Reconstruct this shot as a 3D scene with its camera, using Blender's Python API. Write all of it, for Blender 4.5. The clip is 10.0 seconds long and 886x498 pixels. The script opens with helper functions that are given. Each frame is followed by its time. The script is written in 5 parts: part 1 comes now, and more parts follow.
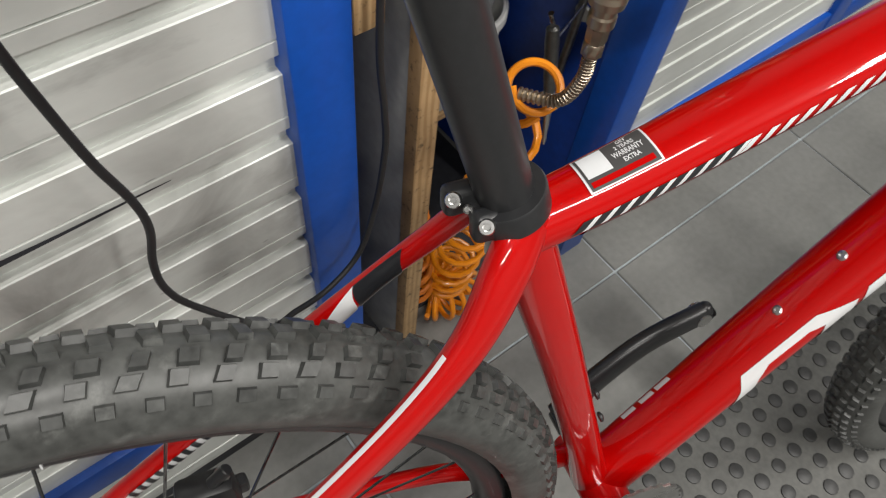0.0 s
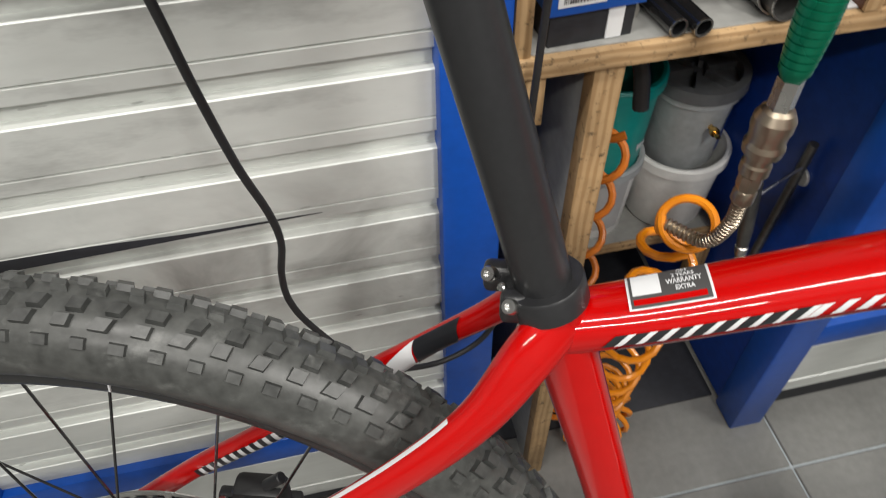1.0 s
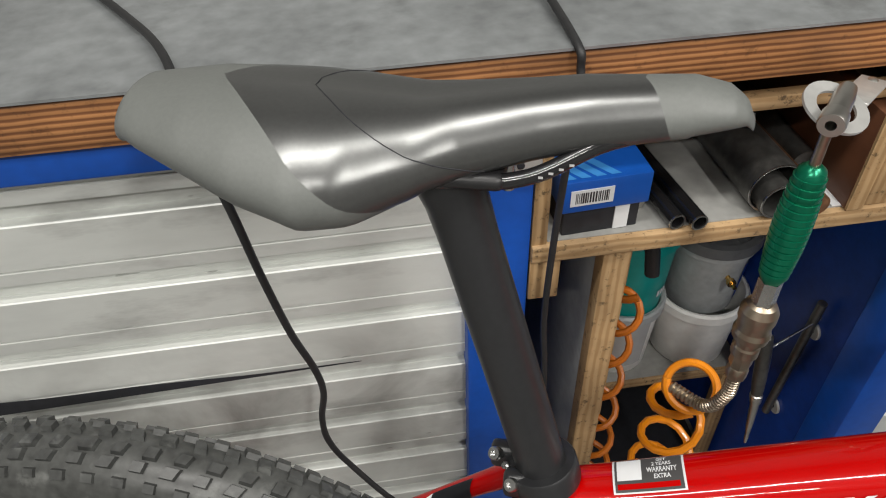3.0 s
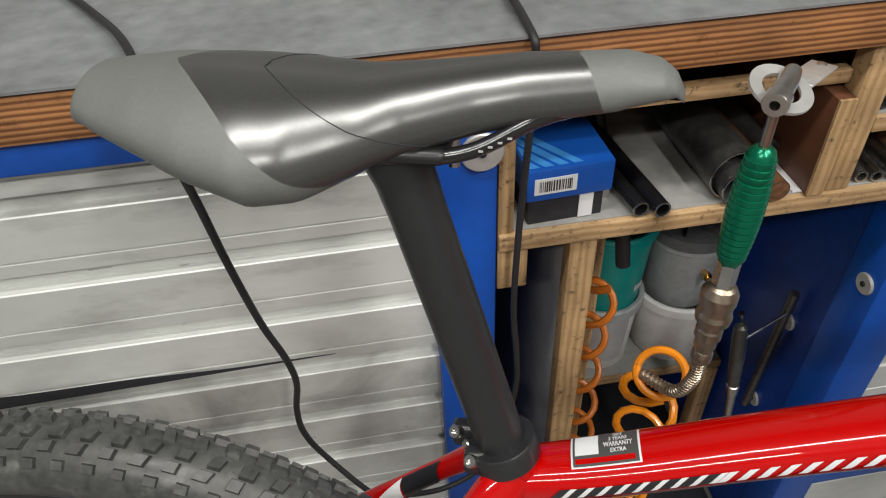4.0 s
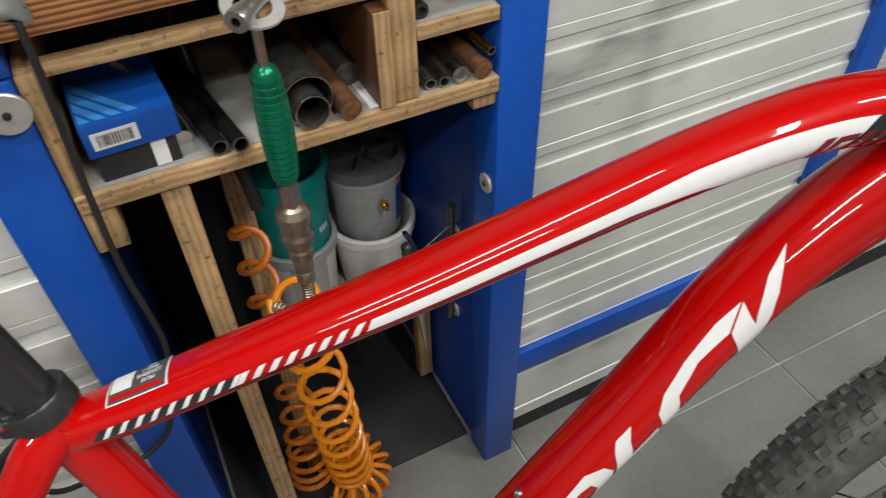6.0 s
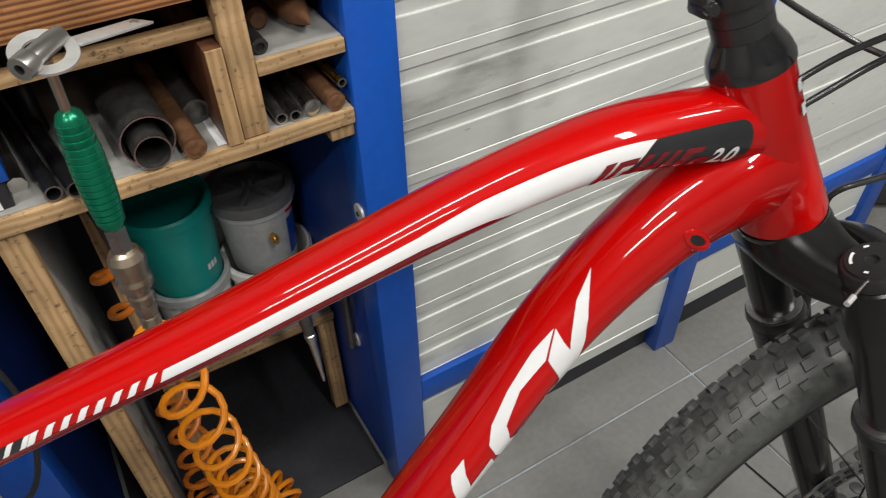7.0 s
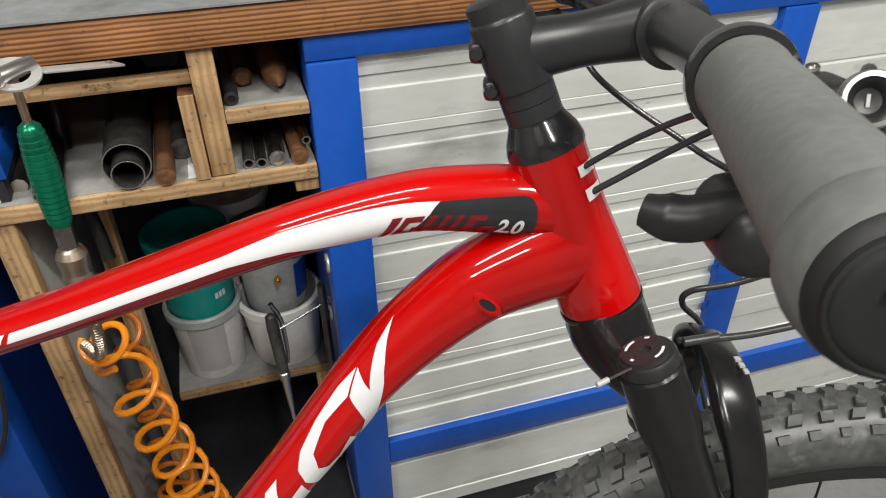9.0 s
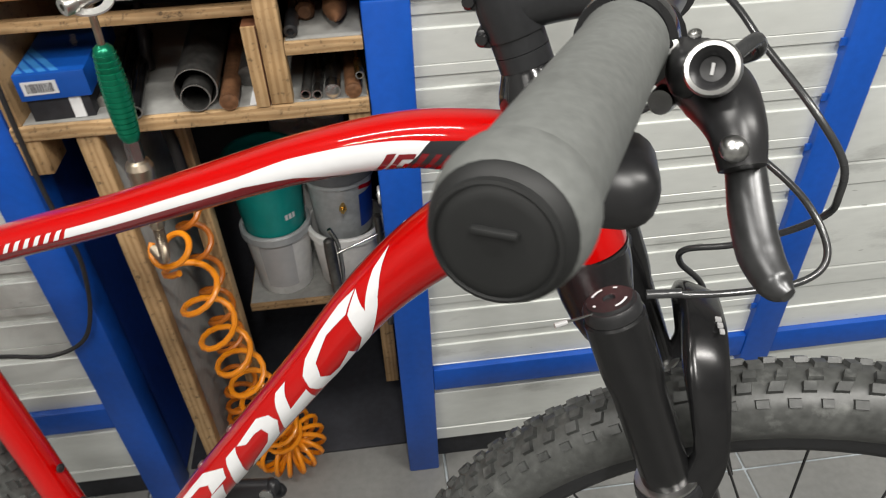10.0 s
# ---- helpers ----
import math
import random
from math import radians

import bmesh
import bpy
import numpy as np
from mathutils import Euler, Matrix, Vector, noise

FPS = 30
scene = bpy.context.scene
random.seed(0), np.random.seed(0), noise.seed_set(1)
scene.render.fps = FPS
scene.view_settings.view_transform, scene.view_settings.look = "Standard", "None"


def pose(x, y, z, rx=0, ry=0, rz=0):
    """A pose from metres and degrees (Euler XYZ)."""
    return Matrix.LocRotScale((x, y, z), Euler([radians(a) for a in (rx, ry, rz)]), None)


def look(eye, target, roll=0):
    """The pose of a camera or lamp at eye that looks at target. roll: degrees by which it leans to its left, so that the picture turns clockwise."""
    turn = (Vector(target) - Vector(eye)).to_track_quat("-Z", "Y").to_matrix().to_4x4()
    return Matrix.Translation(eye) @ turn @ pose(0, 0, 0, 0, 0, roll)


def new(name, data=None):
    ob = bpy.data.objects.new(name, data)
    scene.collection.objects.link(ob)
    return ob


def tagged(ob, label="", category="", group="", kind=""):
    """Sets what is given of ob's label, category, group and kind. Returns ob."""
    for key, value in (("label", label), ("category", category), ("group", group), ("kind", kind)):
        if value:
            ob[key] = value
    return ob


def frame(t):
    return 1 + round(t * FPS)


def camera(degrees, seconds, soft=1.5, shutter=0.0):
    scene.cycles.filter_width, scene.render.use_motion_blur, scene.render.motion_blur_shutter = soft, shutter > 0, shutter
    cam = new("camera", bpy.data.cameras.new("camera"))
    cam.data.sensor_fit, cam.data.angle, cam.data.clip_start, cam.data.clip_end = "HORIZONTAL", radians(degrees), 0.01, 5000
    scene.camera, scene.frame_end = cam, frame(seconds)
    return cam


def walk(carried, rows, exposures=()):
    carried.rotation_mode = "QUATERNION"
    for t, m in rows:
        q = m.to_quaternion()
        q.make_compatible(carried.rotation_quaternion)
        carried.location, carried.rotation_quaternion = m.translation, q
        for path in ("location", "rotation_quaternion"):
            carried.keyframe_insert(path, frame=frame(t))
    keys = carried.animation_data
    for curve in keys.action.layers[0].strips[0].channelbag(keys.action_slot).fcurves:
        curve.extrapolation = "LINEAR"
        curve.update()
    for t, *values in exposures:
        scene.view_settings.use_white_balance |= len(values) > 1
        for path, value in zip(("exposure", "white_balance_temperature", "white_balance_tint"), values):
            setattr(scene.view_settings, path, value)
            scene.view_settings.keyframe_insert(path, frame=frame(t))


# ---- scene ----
cam = camera(63.2, 10.0, soft=1.1, shutter=0.25)
METRES, EYE, TILT, LEAN, TURN = 0.85, 1.0, -48.5, -8.4, -25.0
PATH = [
    (0, (-0.651, -0.327, 1.024), (0.095, 0.424, -0.673), 8.4),
    (0.5, (-0.614, -0.367, 1.022), (-0.115, 0.599, -0.657), 1.4),
    (1, (-0.575, -0.4, 1.03), (-0.318, 0.868, -0.495), -1.4),
    (1.5, (-0.557, -0.413, 1.055), (-0.397, 0.961, -0.389), -1.8),
    (2, (-0.567, -0.411, 1.099), (-0.412, 1.004, -0.307), -2.1),
    (2.5, (-0.566, -0.41, 1.125), (-0.401, 1.033, -0.25), -2.0),
    (4, (-0.542, -0.435, 1.118), (-0.354, 1.049, -0.211), -2.9),
    (4.5, (-0.526, -0.455, 1.11), (-0.332, 1.02, -0.227), -2.8),
    (5, (-0.493, -0.48, 1.099), (-0.248, 0.96, -0.267), -4.4),
    (5.5, (-0.441, -0.501, 1.096), (0.053, 0.838, -0.306), -2.3),
    (6, (-0.367, -0.523, 1.1), (0.247, 0.764, -0.303), -1.7),
    (7.5, (-0.253, -0.59, 1.101), (0.543, 0.723, -0.181), -1.1),
    (8, (-0.218, -0.637, 1.067), (0.618, 0.77, -0.081), -0.0),
    (8.5, (-0.151, -0.674, 1.075), (0.492, 0.84, -0.062), -1.0),
    (9, (-0.116, -0.688, 1.102), (0.342, 0.875, -0.059), -0.8),
    (9.5, (-0.095, -0.708, 1.119), (0.277, 0.834, -0.099), -1.2),
    (10, (-0.046, -0.73, 1.116), (0.098, 0.799, -0.166), -2.4),
]
walk(cam, [(t, look(eye, target, roll)) for t, eye, target, roll in PATH], [(0, -0.22), (1.2, -0.12), (2.2, -0.28), (5.6, -0.36), (7.5, -0.24), (8.5, -0.14), (10, -0.08)])

# ---- world and light ----
world = bpy.data.worlds.new("world")
scene.world = world
world.use_nodes = True
world.node_tree.nodes["Background"].inputs["Color"].default_value = (0.85, 0.92, 1.0, 1)
world.node_tree.nodes["Background"].inputs["Strength"].default_value = 0.25


def ceiling_lamp(x, y, sx, sy, watts, rz=0):
    data = bpy.data.lights.new("lamp", "AREA")
    data.shape, data.size, data.size_y, data.energy = "RECTANGLE", sx, sy, watts
    data.color = (1.0, 0.97, 0.92)
    ob = new("ceiling_lamp_light", data)
    ob.matrix_basis = pose(x, y, 2.60, 0, 0, rz)
    return ob


LAMPS = [(-1.00, -0.52, 1.2, 0.12, 29), (1.25, -1.20, 1.2, 0.12, 48), (0.10, -1.85, 0.12, 1.2, 54), (-1.70, -1.90, 1.2, 0.12, 46)]
for lx, ly, sx, sy, watts in LAMPS:
    ceiling_lamp(lx, ly, sx, sy, watts)


# ---- materials ----
def material(name, base, rough=0.5, metal=0.0, vary=0.12, scale=8.0, fine=90.0, bump=0.0, coat=0.0, spec=0.5,
             stain=None, stain_amount=0.0, stain_scale=3.0, stretch=(1, 1, 1), rough_vary=0.1, specks=0.0, dirt_shade_top=None):
    m = bpy.data.materials.new(name)
    m.use_nodes = True
    nt = m.node_tree
    b = nt.nodes["Principled BSDF"]
    b.inputs["Metallic"].default_value = metal
    b.inputs["Specular IOR Level"].default_value = spec
    b.inputs["Coat Weight"].default_value = coat
    b.inputs["Coat Roughness"].default_value = 0.04
    tc = nt.nodes.new("ShaderNodeTexCoord")
    mp = nt.nodes.new("ShaderNodeMapping")
    mp.inputs["Scale"].default_value = stretch
    nt.links.new(tc.outputs["Object"], mp.inputs["Vector"])

    def tex(sc, detail):
        n = nt.nodes.new("ShaderNodeTexNoise")
        n.inputs["Scale"].default_value, n.inputs["Detail"].default_value = sc, detail
        nt.links.new(mp.outputs["Vector"], n.inputs["Vector"])
        return n
    big, small = tex(scale, 4), tex(fine, 3)
    mix = nt.nodes.new("ShaderNodeMath")
    mix.operation = "MULTIPLY_ADD"
    mix.inputs[1].default_value = 0.45
    nt.links.new(small.outputs["Fac"], mix.inputs[0])
    half = nt.nodes.new("ShaderNodeMath")
    half.operation = "MULTIPLY"
    half.inputs[1].default_value = 0.55
    nt.links.new(big.outputs["Fac"], half.inputs[0])
    nt.links.new(half.outputs[0], mix.inputs[2])
    ramp = nt.nodes.new("ShaderNodeValToRGB")
    lo = [max(0, c * (1 - vary * 1.6)) for c in base]
    hi = [min(1, c * (1 + vary * 1.6)) for c in base]
    ramp.color_ramp.elements[0].position, ramp.color_ramp.elements[1].position = 0.3, 0.7
    ramp.color_ramp.elements[0].color, ramp.color_ramp.elements[1].color = (*lo, 1), (*hi, 1)
    nt.links.new(mix.outputs[0], ramp.inputs["Fac"])
    out = ramp.outputs["Color"]
    layers = [(stain_scale, 6, 0.56, 0.74, stain_amount)] if stain else []
    if specks:
        layers.append((85.0, 1, 0.75, 0.78, specks))
    for layer_scale, layer_detail, p0, p1, stain_amount in layers:
        st = tex(layer_scale, layer_detail)
        st.inputs["Roughness"].default_value = 0.65
        sr = nt.nodes.new("ShaderNodeValToRGB")
        sr.color_ramp.elements[0].position, sr.color_ramp.elements[1].position = p0, p1
        sr.color_ramp.elements[0].color = (0, 0, 0, 1)
        sr.color_ramp.elements[1].color = (stain_amount,) * 3 + (1,)
        nt.links.new(st.outputs["Fac"], sr.inputs["Fac"])
        mx = nt.nodes.new("ShaderNodeMix")
        mx.data_type = "RGBA"
        mx.inputs["B"].default_value = (*stain, 1)
        for socket in mx.inputs:
            if socket.identifier == "B_Color":
                socket.default_value = (*stain, 1)
        a = [s for s in mx.inputs if s.identifier == "A_Color"][0]
        nt.links.new(sr.outputs["Color"], mx.inputs[0])
        nt.links.new(out, a)
        out = [s for s in mx.outputs if s.identifier == "Result_Color"][0]
    # blotchy height band mixing dirt with cast shade painted into the colour
    if dirt_shade_top:
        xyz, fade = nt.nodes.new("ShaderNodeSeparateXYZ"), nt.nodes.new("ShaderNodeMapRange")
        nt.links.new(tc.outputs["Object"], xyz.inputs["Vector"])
        fade.inputs["From Min"].default_value, fade.inputs["From Max"].default_value = dirt_shade_top, dirt_shade_top - 0.14
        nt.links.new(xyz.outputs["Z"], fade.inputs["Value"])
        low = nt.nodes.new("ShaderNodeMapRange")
        low.inputs["From Min"].default_value, low.inputs["From Max"].default_value = dirt_shade_top - 0.34, dirt_shade_top - 0.22
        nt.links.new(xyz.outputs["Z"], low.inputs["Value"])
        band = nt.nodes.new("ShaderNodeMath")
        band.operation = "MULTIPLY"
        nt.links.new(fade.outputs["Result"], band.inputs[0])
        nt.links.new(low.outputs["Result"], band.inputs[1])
        blotch = nt.nodes.new("ShaderNodeTexNoise")
        blotch.inputs["Scale"].default_value, blotch.inputs["Detail"].default_value, blotch.inputs["Roughness"].default_value = 9.0, 5, 0.6
        blotch.inputs["Distortion"].default_value = 0.6
        nt.links.new(tc.outputs["Object"], blotch.inputs["Vector"])
        blotch_ramp = nt.nodes.new("ShaderNodeValToRGB")
        blotch_ramp.color_ramp.elements[0].position, blotch_ramp.color_ramp.elements[1].position = 0.40, 0.66
        blotch_ramp.color_ramp.elements[0].color, blotch_ramp.color_ramp.elements[1].color = (0.05, 0.05, 0.05, 1), (0.62, 0.62, 0.62, 1)
        nt.links.new(blotch.outputs["Fac"], blotch_ramp.inputs["Fac"])
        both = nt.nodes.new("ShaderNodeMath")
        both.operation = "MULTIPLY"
        nt.links.new(blotch_ramp.outputs["Color"], both.inputs[0])
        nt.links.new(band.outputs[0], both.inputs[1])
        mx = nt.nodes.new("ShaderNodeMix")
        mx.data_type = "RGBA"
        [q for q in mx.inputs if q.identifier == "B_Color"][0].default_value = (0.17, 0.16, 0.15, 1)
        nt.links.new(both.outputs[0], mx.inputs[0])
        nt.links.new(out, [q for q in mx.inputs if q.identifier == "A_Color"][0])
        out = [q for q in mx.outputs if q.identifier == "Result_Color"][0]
    nt.links.new(out, b.inputs["Base Color"])
    rr = nt.nodes.new("ShaderNodeMapRange")
    rr.inputs["To Min"].default_value = max(0.02, rough - rough_vary)
    rr.inputs["To Max"].default_value = min(1, rough + rough_vary)
    nt.links.new(big.outputs["Fac"], rr.inputs["Value"])
    nt.links.new(rr.outputs["Result"], b.inputs["Roughness"])
    if bump:
        bp = nt.nodes.new("ShaderNodeBump")
        bp.inputs["Strength"].default_value, bp.inputs["Distance"].default_value = bump, 0.002
        nt.links.new(mix.outputs[0], bp.inputs["Height"])
        nt.links.new(bp.outputs["Normal"], b.inputs["Normal"])
    return m


RED = material("red_gloss_paint", (0.45, 0.0010, 0.0008), 0.34, 0.0, vary=0.03, scale=3, coat=1.0, spec=0.08, rough_vary=0.03)
DARKRED = material("dark_red_gloss", (0.20, 0.001, 0.006), 0.25, 0.15, vary=0.04, scale=3, coat=1.0, spec=0.35, rough_vary=0.03)
WHITE = material("white_vinyl", (0.75, 0.75, 0.76), 0.3, vary=0.03, coat=0.4, rough_vary=0.03)
BLACKV = material("black_vinyl", (0.018, 0.019, 0.022), 0.3, vary=0.1, coat=0.4)
SILVERV = material("silver_vinyl", (0.42, 0.42, 0.42), 0.35, vary=0.05, coat=0.4)
BLACK = material("matte_black_alloy", (0.019, 0.0195, 0.021), 0.34, vary=0.12, fine=300, bump=0.03, rough_vary=0.06)
GLOSSBLACK = material("gloss_black_alloy", (0.012, 0.012, 0.013), 0.18, vary=0.1, coat=0.6, rough_vary=0.04)
PLASTIC = material("black_plastic", (0.016, 0.016, 0.017), 0.38, vary=0.15, fine=200, bump=0.04)
KNOB = material("tread_rubber", (0.056, 0.058, 0.056), 0.42, vary=0.35, scale=30, fine=160, bump=0.1,
                stain=(0.17, 0.175, 0.165), stain_amount=0.6, stain_scale=40)
RUBBER = material("tyre_rubber", (0.064, 0.066, 0.063), 0.40, vary=0.30, scale=25, fine=160, bump=0.08,
                  stain=(0.22, 0.225, 0.215), stain_amount=0.55, stain_scale=38)
LEVER = material("satin_lever_alloy", (0.085, 0.086, 0.088), 0.33, 0.75, vary=0.15, scale=30, fine=240, rough_vary=0.06)
CAP = material("cap_rubber", (0.008, 0.0085, 0.0085), 0.62, vary=0.15, fine=260, bump=0.05)
GRIP = material("grip_rubber", (0.122, 0.128, 0.122), 0.66, vary=0.15, scale=20, fine=300, bump=0.08)
SADGREY = material("saddle_grey", (0.142, 0.150, 0.142), 0.52, vary=0.06, scale=12, fine=500, bump=0.05, rough_vary=0.04)
SADSATIN = material("saddle_satin", (0.150, 0.153, 0.151), 0.30, 0.80, vary=0.06, scale=12, fine=500, bump=0.02, rough_vary=0.04)
STEEL = material("steel", (0.55, 0.55, 0.54), 0.28, 1.0, vary=0.1, scale=20, rough_vary=0.1)
ZINC = material("zinc_plated_steel", (0.60, 0.60, 0.58), 0.42, 0.55, vary=0.1, scale=20, rough_vary=0.08)
CHROME = material("chrome", (0.60, 0.58, 0.54), 0.33, 1.0, vary=0.06, scale=20)
NICKEL = material("nickel_brass", (0.46, 0.39, 0.30), 0.34, 1.0, vary=0.12, scale=30)
BRASS = material("brass", (0.70, 0.46, 0.16), 0.28, 1.0, vary=0.1, scale=30)
BLUE = material("blue_enamel", (0.003, 0.072, 0.40), 0.42, vary=0.10, scale=5, bump=0.02, coat=0.1,
                stain=(0.008, 0.025, 0.12), stain_amount=0.35, stain_scale=7)
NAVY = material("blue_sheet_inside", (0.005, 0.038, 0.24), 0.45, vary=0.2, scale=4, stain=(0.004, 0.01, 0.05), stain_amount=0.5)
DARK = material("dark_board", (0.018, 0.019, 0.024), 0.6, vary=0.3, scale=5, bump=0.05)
PANEL = material("galvanised_panel", (0.69, 0.71, 0.68), 0.44, 0.22, vary=0.05, scale=6, fine=60, bump=0.02,
                 specks=0.4, stain=(0.13, 0.125, 0.12), stain_amount=0.7, stain_scale=7.5, stretch=(0.5, 1, 1.6))
# left panels: dirt and the bike's soft shadow both sit in the colour
DIRT_SHADED = material("dirty_shaded_galvanised_panel", (0.69, 0.71, 0.68), 0.44, 0.22, vary=0.05, scale=6, fine=60, bump=0.02,
                 specks=0.4, stain=(0.13, 0.125, 0.12), stain_amount=0.7, stain_scale=7.5, stretch=(0.5, 1, 1.6), dirt_shade_top=0.70)
SHEET = material("worn_zinc_sheet", (0.37, 0.39, 0.40), 0.36, 0.6, vary=0.2, scale=7, fine=70, bump=0.04,
                 stain=(0.14, 0.14, 0.135), stain_amount=0.6, stain_scale=11)
TILE = material("grey_floor_tile", (0.205, 0.205, 0.195), 0.38, vary=0.10, scale=3, fine=80, bump=0.03,
                stain=(0.14, 0.14, 0.13), stain_amount=0.4, stain_scale=3)
GROUT = material("grout", (0.36, 0.40, 0.42), 0.8, vary=0.2, fine=120)
STUD = material("mat_stud", (0.040, 0.040, 0.040), 0.5, vary=0.2, fine=140, bump=0.06)
MAT = material("rubber_mat", (0.115, 0.115, 0.108), 0.6, vary=0.2, scale=9, fine=120, bump=0.08,
               stain=(0.16, 0.155, 0.14), stain_amount=0.5, stain_scale=8)
TEAL = material("teal_plastic", (0.005, 0.36, 0.325), 0.4, vary=0.08, scale=6)
GREENALU = material("green_anodised", (0.004, 0.20, 0.105), 0.3, 0.55, vary=0.1, scale=12)
ORANGE = material("orange_hose", (0.85, 0.27, 0.008), 0.3, vary=0.06, scale=12, coat=0.2)
# darker copy of the orange hose: bay shade put into the rear coil's colour
SHADEDHOSE = material("shaded_orange_hose", (0.52, 0.14, 0.010), 0.35, vary=0.12, scale=12)
BUCKETW = material("white_bucket_plastic", (0.78, 0.78, 0.76), 0.45, vary=0.07, scale=9, stain=(0.35, 0.33, 0.3), stain_amount=0.5, stain_scale=9)
BUCKETL = material("grey_lid_plastic", (0.115, 0.12, 0.125), 0.45, vary=0.15, scale=14)
BUCKETG = material("grey_bucket_plastic", (0.40, 0.42, 0.425), 0.42, vary=0.15, scale=9, stain=(0.10, 0.10, 0.10), stain_amount=0.5, stain_scale=10)
SHEATH = material("cable_sheath", (0.030, 0.031, 0.032), 0.27, vary=0.1, fine=200, coat=0.3, rough_vary=0.04)
SATIN = material("satin_black_fork", (0.010, 0.010, 0.0105), 0.22, 0.0, vary=0.15, fine=240, bump=0.02, spec=0.45, coat=0.0, rough_vary=0.06)
BAG = material("dark_woven_sack", (0.045, 0.046, 0.048), 0.55, vary=0.35, scale=14, fine=120, bump=0.3)
CABLE = material("cable_rubber", (0.02, 0.02, 0.021), 0.5, vary=0.15, fine=200)
BOXBLUE = material("blue_carton", (0.006, 0.085, 0.42), 0.38, vary=0.06, scale=10)
BOXLIGHT = material("light_blue_print", (0.05, 0.26, 0.66), 0.4, vary=0.05)
PAPER = material("paper_white", (0.72, 0.73, 0.74), 0.6, vary=0.05)
WALLP = material("wall_plaster", (0.33, 0.33, 0.32), 0.8, vary=0.08, scale=2, fine=60, bump=0.04)
RUST = material("rusty_steel", (0.16, 0.075, 0.035), 0.62, 0.3, vary=0.35, scale=25, fine=150, bump=0.1)
OLDSTEEL = material("dull_steel", (0.12, 0.118, 0.112), 0.4, 0.75, vary=0.3, scale=16, fine=120, bump=0.05)
SHELFTOP = material("grey_shelf_laminate", (0.30, 0.30, 0.285), 0.55, vary=0.12, scale=9, stain=(0.18, 0.17, 0.15), stain_amount=0.7, stain_scale=9)


def wood(name, light, dark, scale=30, axis="Z", rough=0.55, stripes=1.0, dirt=0.5, spots=0.0):
    m = bpy.data.materials.new(name)
    m.use_nodes = True
    nt = m.node_tree
    b = nt.nodes["Principled BSDF"]
    b.inputs["Roughness"].default_value = rough
    tc = nt.nodes.new("ShaderNodeTexCoord")
    wv = nt.nodes.new("ShaderNodeTexWave")
    wv.bands_direction = axis
    wv.inputs["Scale"].default_value = scale
    wv.inputs["Distortion"].default_value = 2.2 * stripes
    wv.inputs["Detail"].default_value = 3
    wv.inputs["Detail Scale"].default_value = 1.5
    mp = nt.nodes.new("ShaderNodeMapping")
    mp.inputs["Scale"].default_value = (0.25, 1, 1) if axis == "Z" else (1, 1, 0.25)
    nt.links.new(tc.outputs["Object"], mp.inputs["Vector"])
    nt.links.new(mp.outputs["Vector"], wv.inputs["Vector"])
    ramp = nt.nodes.new("ShaderNodeValToRGB")
    ramp.color_ramp.elements[0].position, ramp.color_ramp.elements[1].position = 0.15, 0.75
    ramp.color_ramp.elements[0].color, ramp.color_ramp.elements[1].color = (*dark, 1), (*light, 1)
    nt.links.new(wv.outputs["Fac"], ramp.inputs["Fac"])
    ns = nt.nodes.new("ShaderNodeTexNoise")
    ns.inputs["Scale"].default_value, ns.inputs["Detail"].default_value = 17, 9
    nt.links.new(tc.outputs["Object"], ns.inputs["Vector"])
    r2 = nt.nodes.new("ShaderNodeValToRGB")
    r2.color_ramp.elements[0].position, r2.color_ramp.elements[1].position = 0.35, 0.68
    r2.color_ramp.elements[0].color = (1 - dirt, 1 - dirt, 1 - dirt, 1)
    r2.color_ramp.elements[1].color = (1.0, 1.0, 1.0, 1)
    nt.links.new(ns.outputs["Fac"], r2.inputs["Fac"])
    mx = nt.nodes.new("ShaderNodeMix")
    mx.data_type, mx.blend_type = "RGBA", "MULTIPLY"
    mx.inputs[0].default_value = 1.0
    a = [s for s in mx.inputs if s.identifier == "A_Color"][0]
    c = [s for s in mx.inputs if s.identifier == "B_Color"][0]
    nt.links.new(ramp.outputs["Color"], a)
    nt.links.new(r2.outputs["Color"], c)
    nt.links.new([s for s in mx.outputs if s.identifier == "Result_Color"][0], b.inputs["Base Color"])
    if spots:
        sp = nt.nodes.new("ShaderNodeTexNoise")
        sp.inputs["Scale"].default_value, sp.inputs["Detail"].default_value, sp.inputs["Roughness"].default_value = 120, 6, 0.75
        nt.links.new(tc.outputs["Object"], sp.inputs["Vector"])
        r3 = nt.nodes.new("ShaderNodeValToRGB")
        r3.color_ramp.elements[0].position, r3.color_ramp.elements[1].position = 0.34, 0.44
        r3.color_ramp.elements[0].color, r3.color_ramp.elements[1].color = (1 - spots, 1 - spots, 1 - spots, 1), (1, 1, 1, 1)
        nt.links.new(sp.outputs["Fac"], r3.inputs["Fac"])
        m2 = nt.nodes.new("ShaderNodeMix")
        m2.data_type, m2.blend_type = "RGBA", "MULTIPLY"
        m2.inputs[0].default_value = 1.0
        nt.links.new([q for q in mx.outputs if q.identifier == "Result_Color"][0], [q for q in m2.inputs if q.identifier == "A_Color"][0])
        nt.links.new(r3.outputs["Color"], [q for q in m2.inputs if q.identifier == "B_Color"][0])
        nt.links.new([q for q in m2.outputs if q.identifier == "Result_Color"][0], b.inputs["Base Color"])
    bp = nt.nodes.new("ShaderNodeBump")
    bp.inputs["Strength"].default_value, bp.inputs["Distance"].default_value = 0.2, 0.001
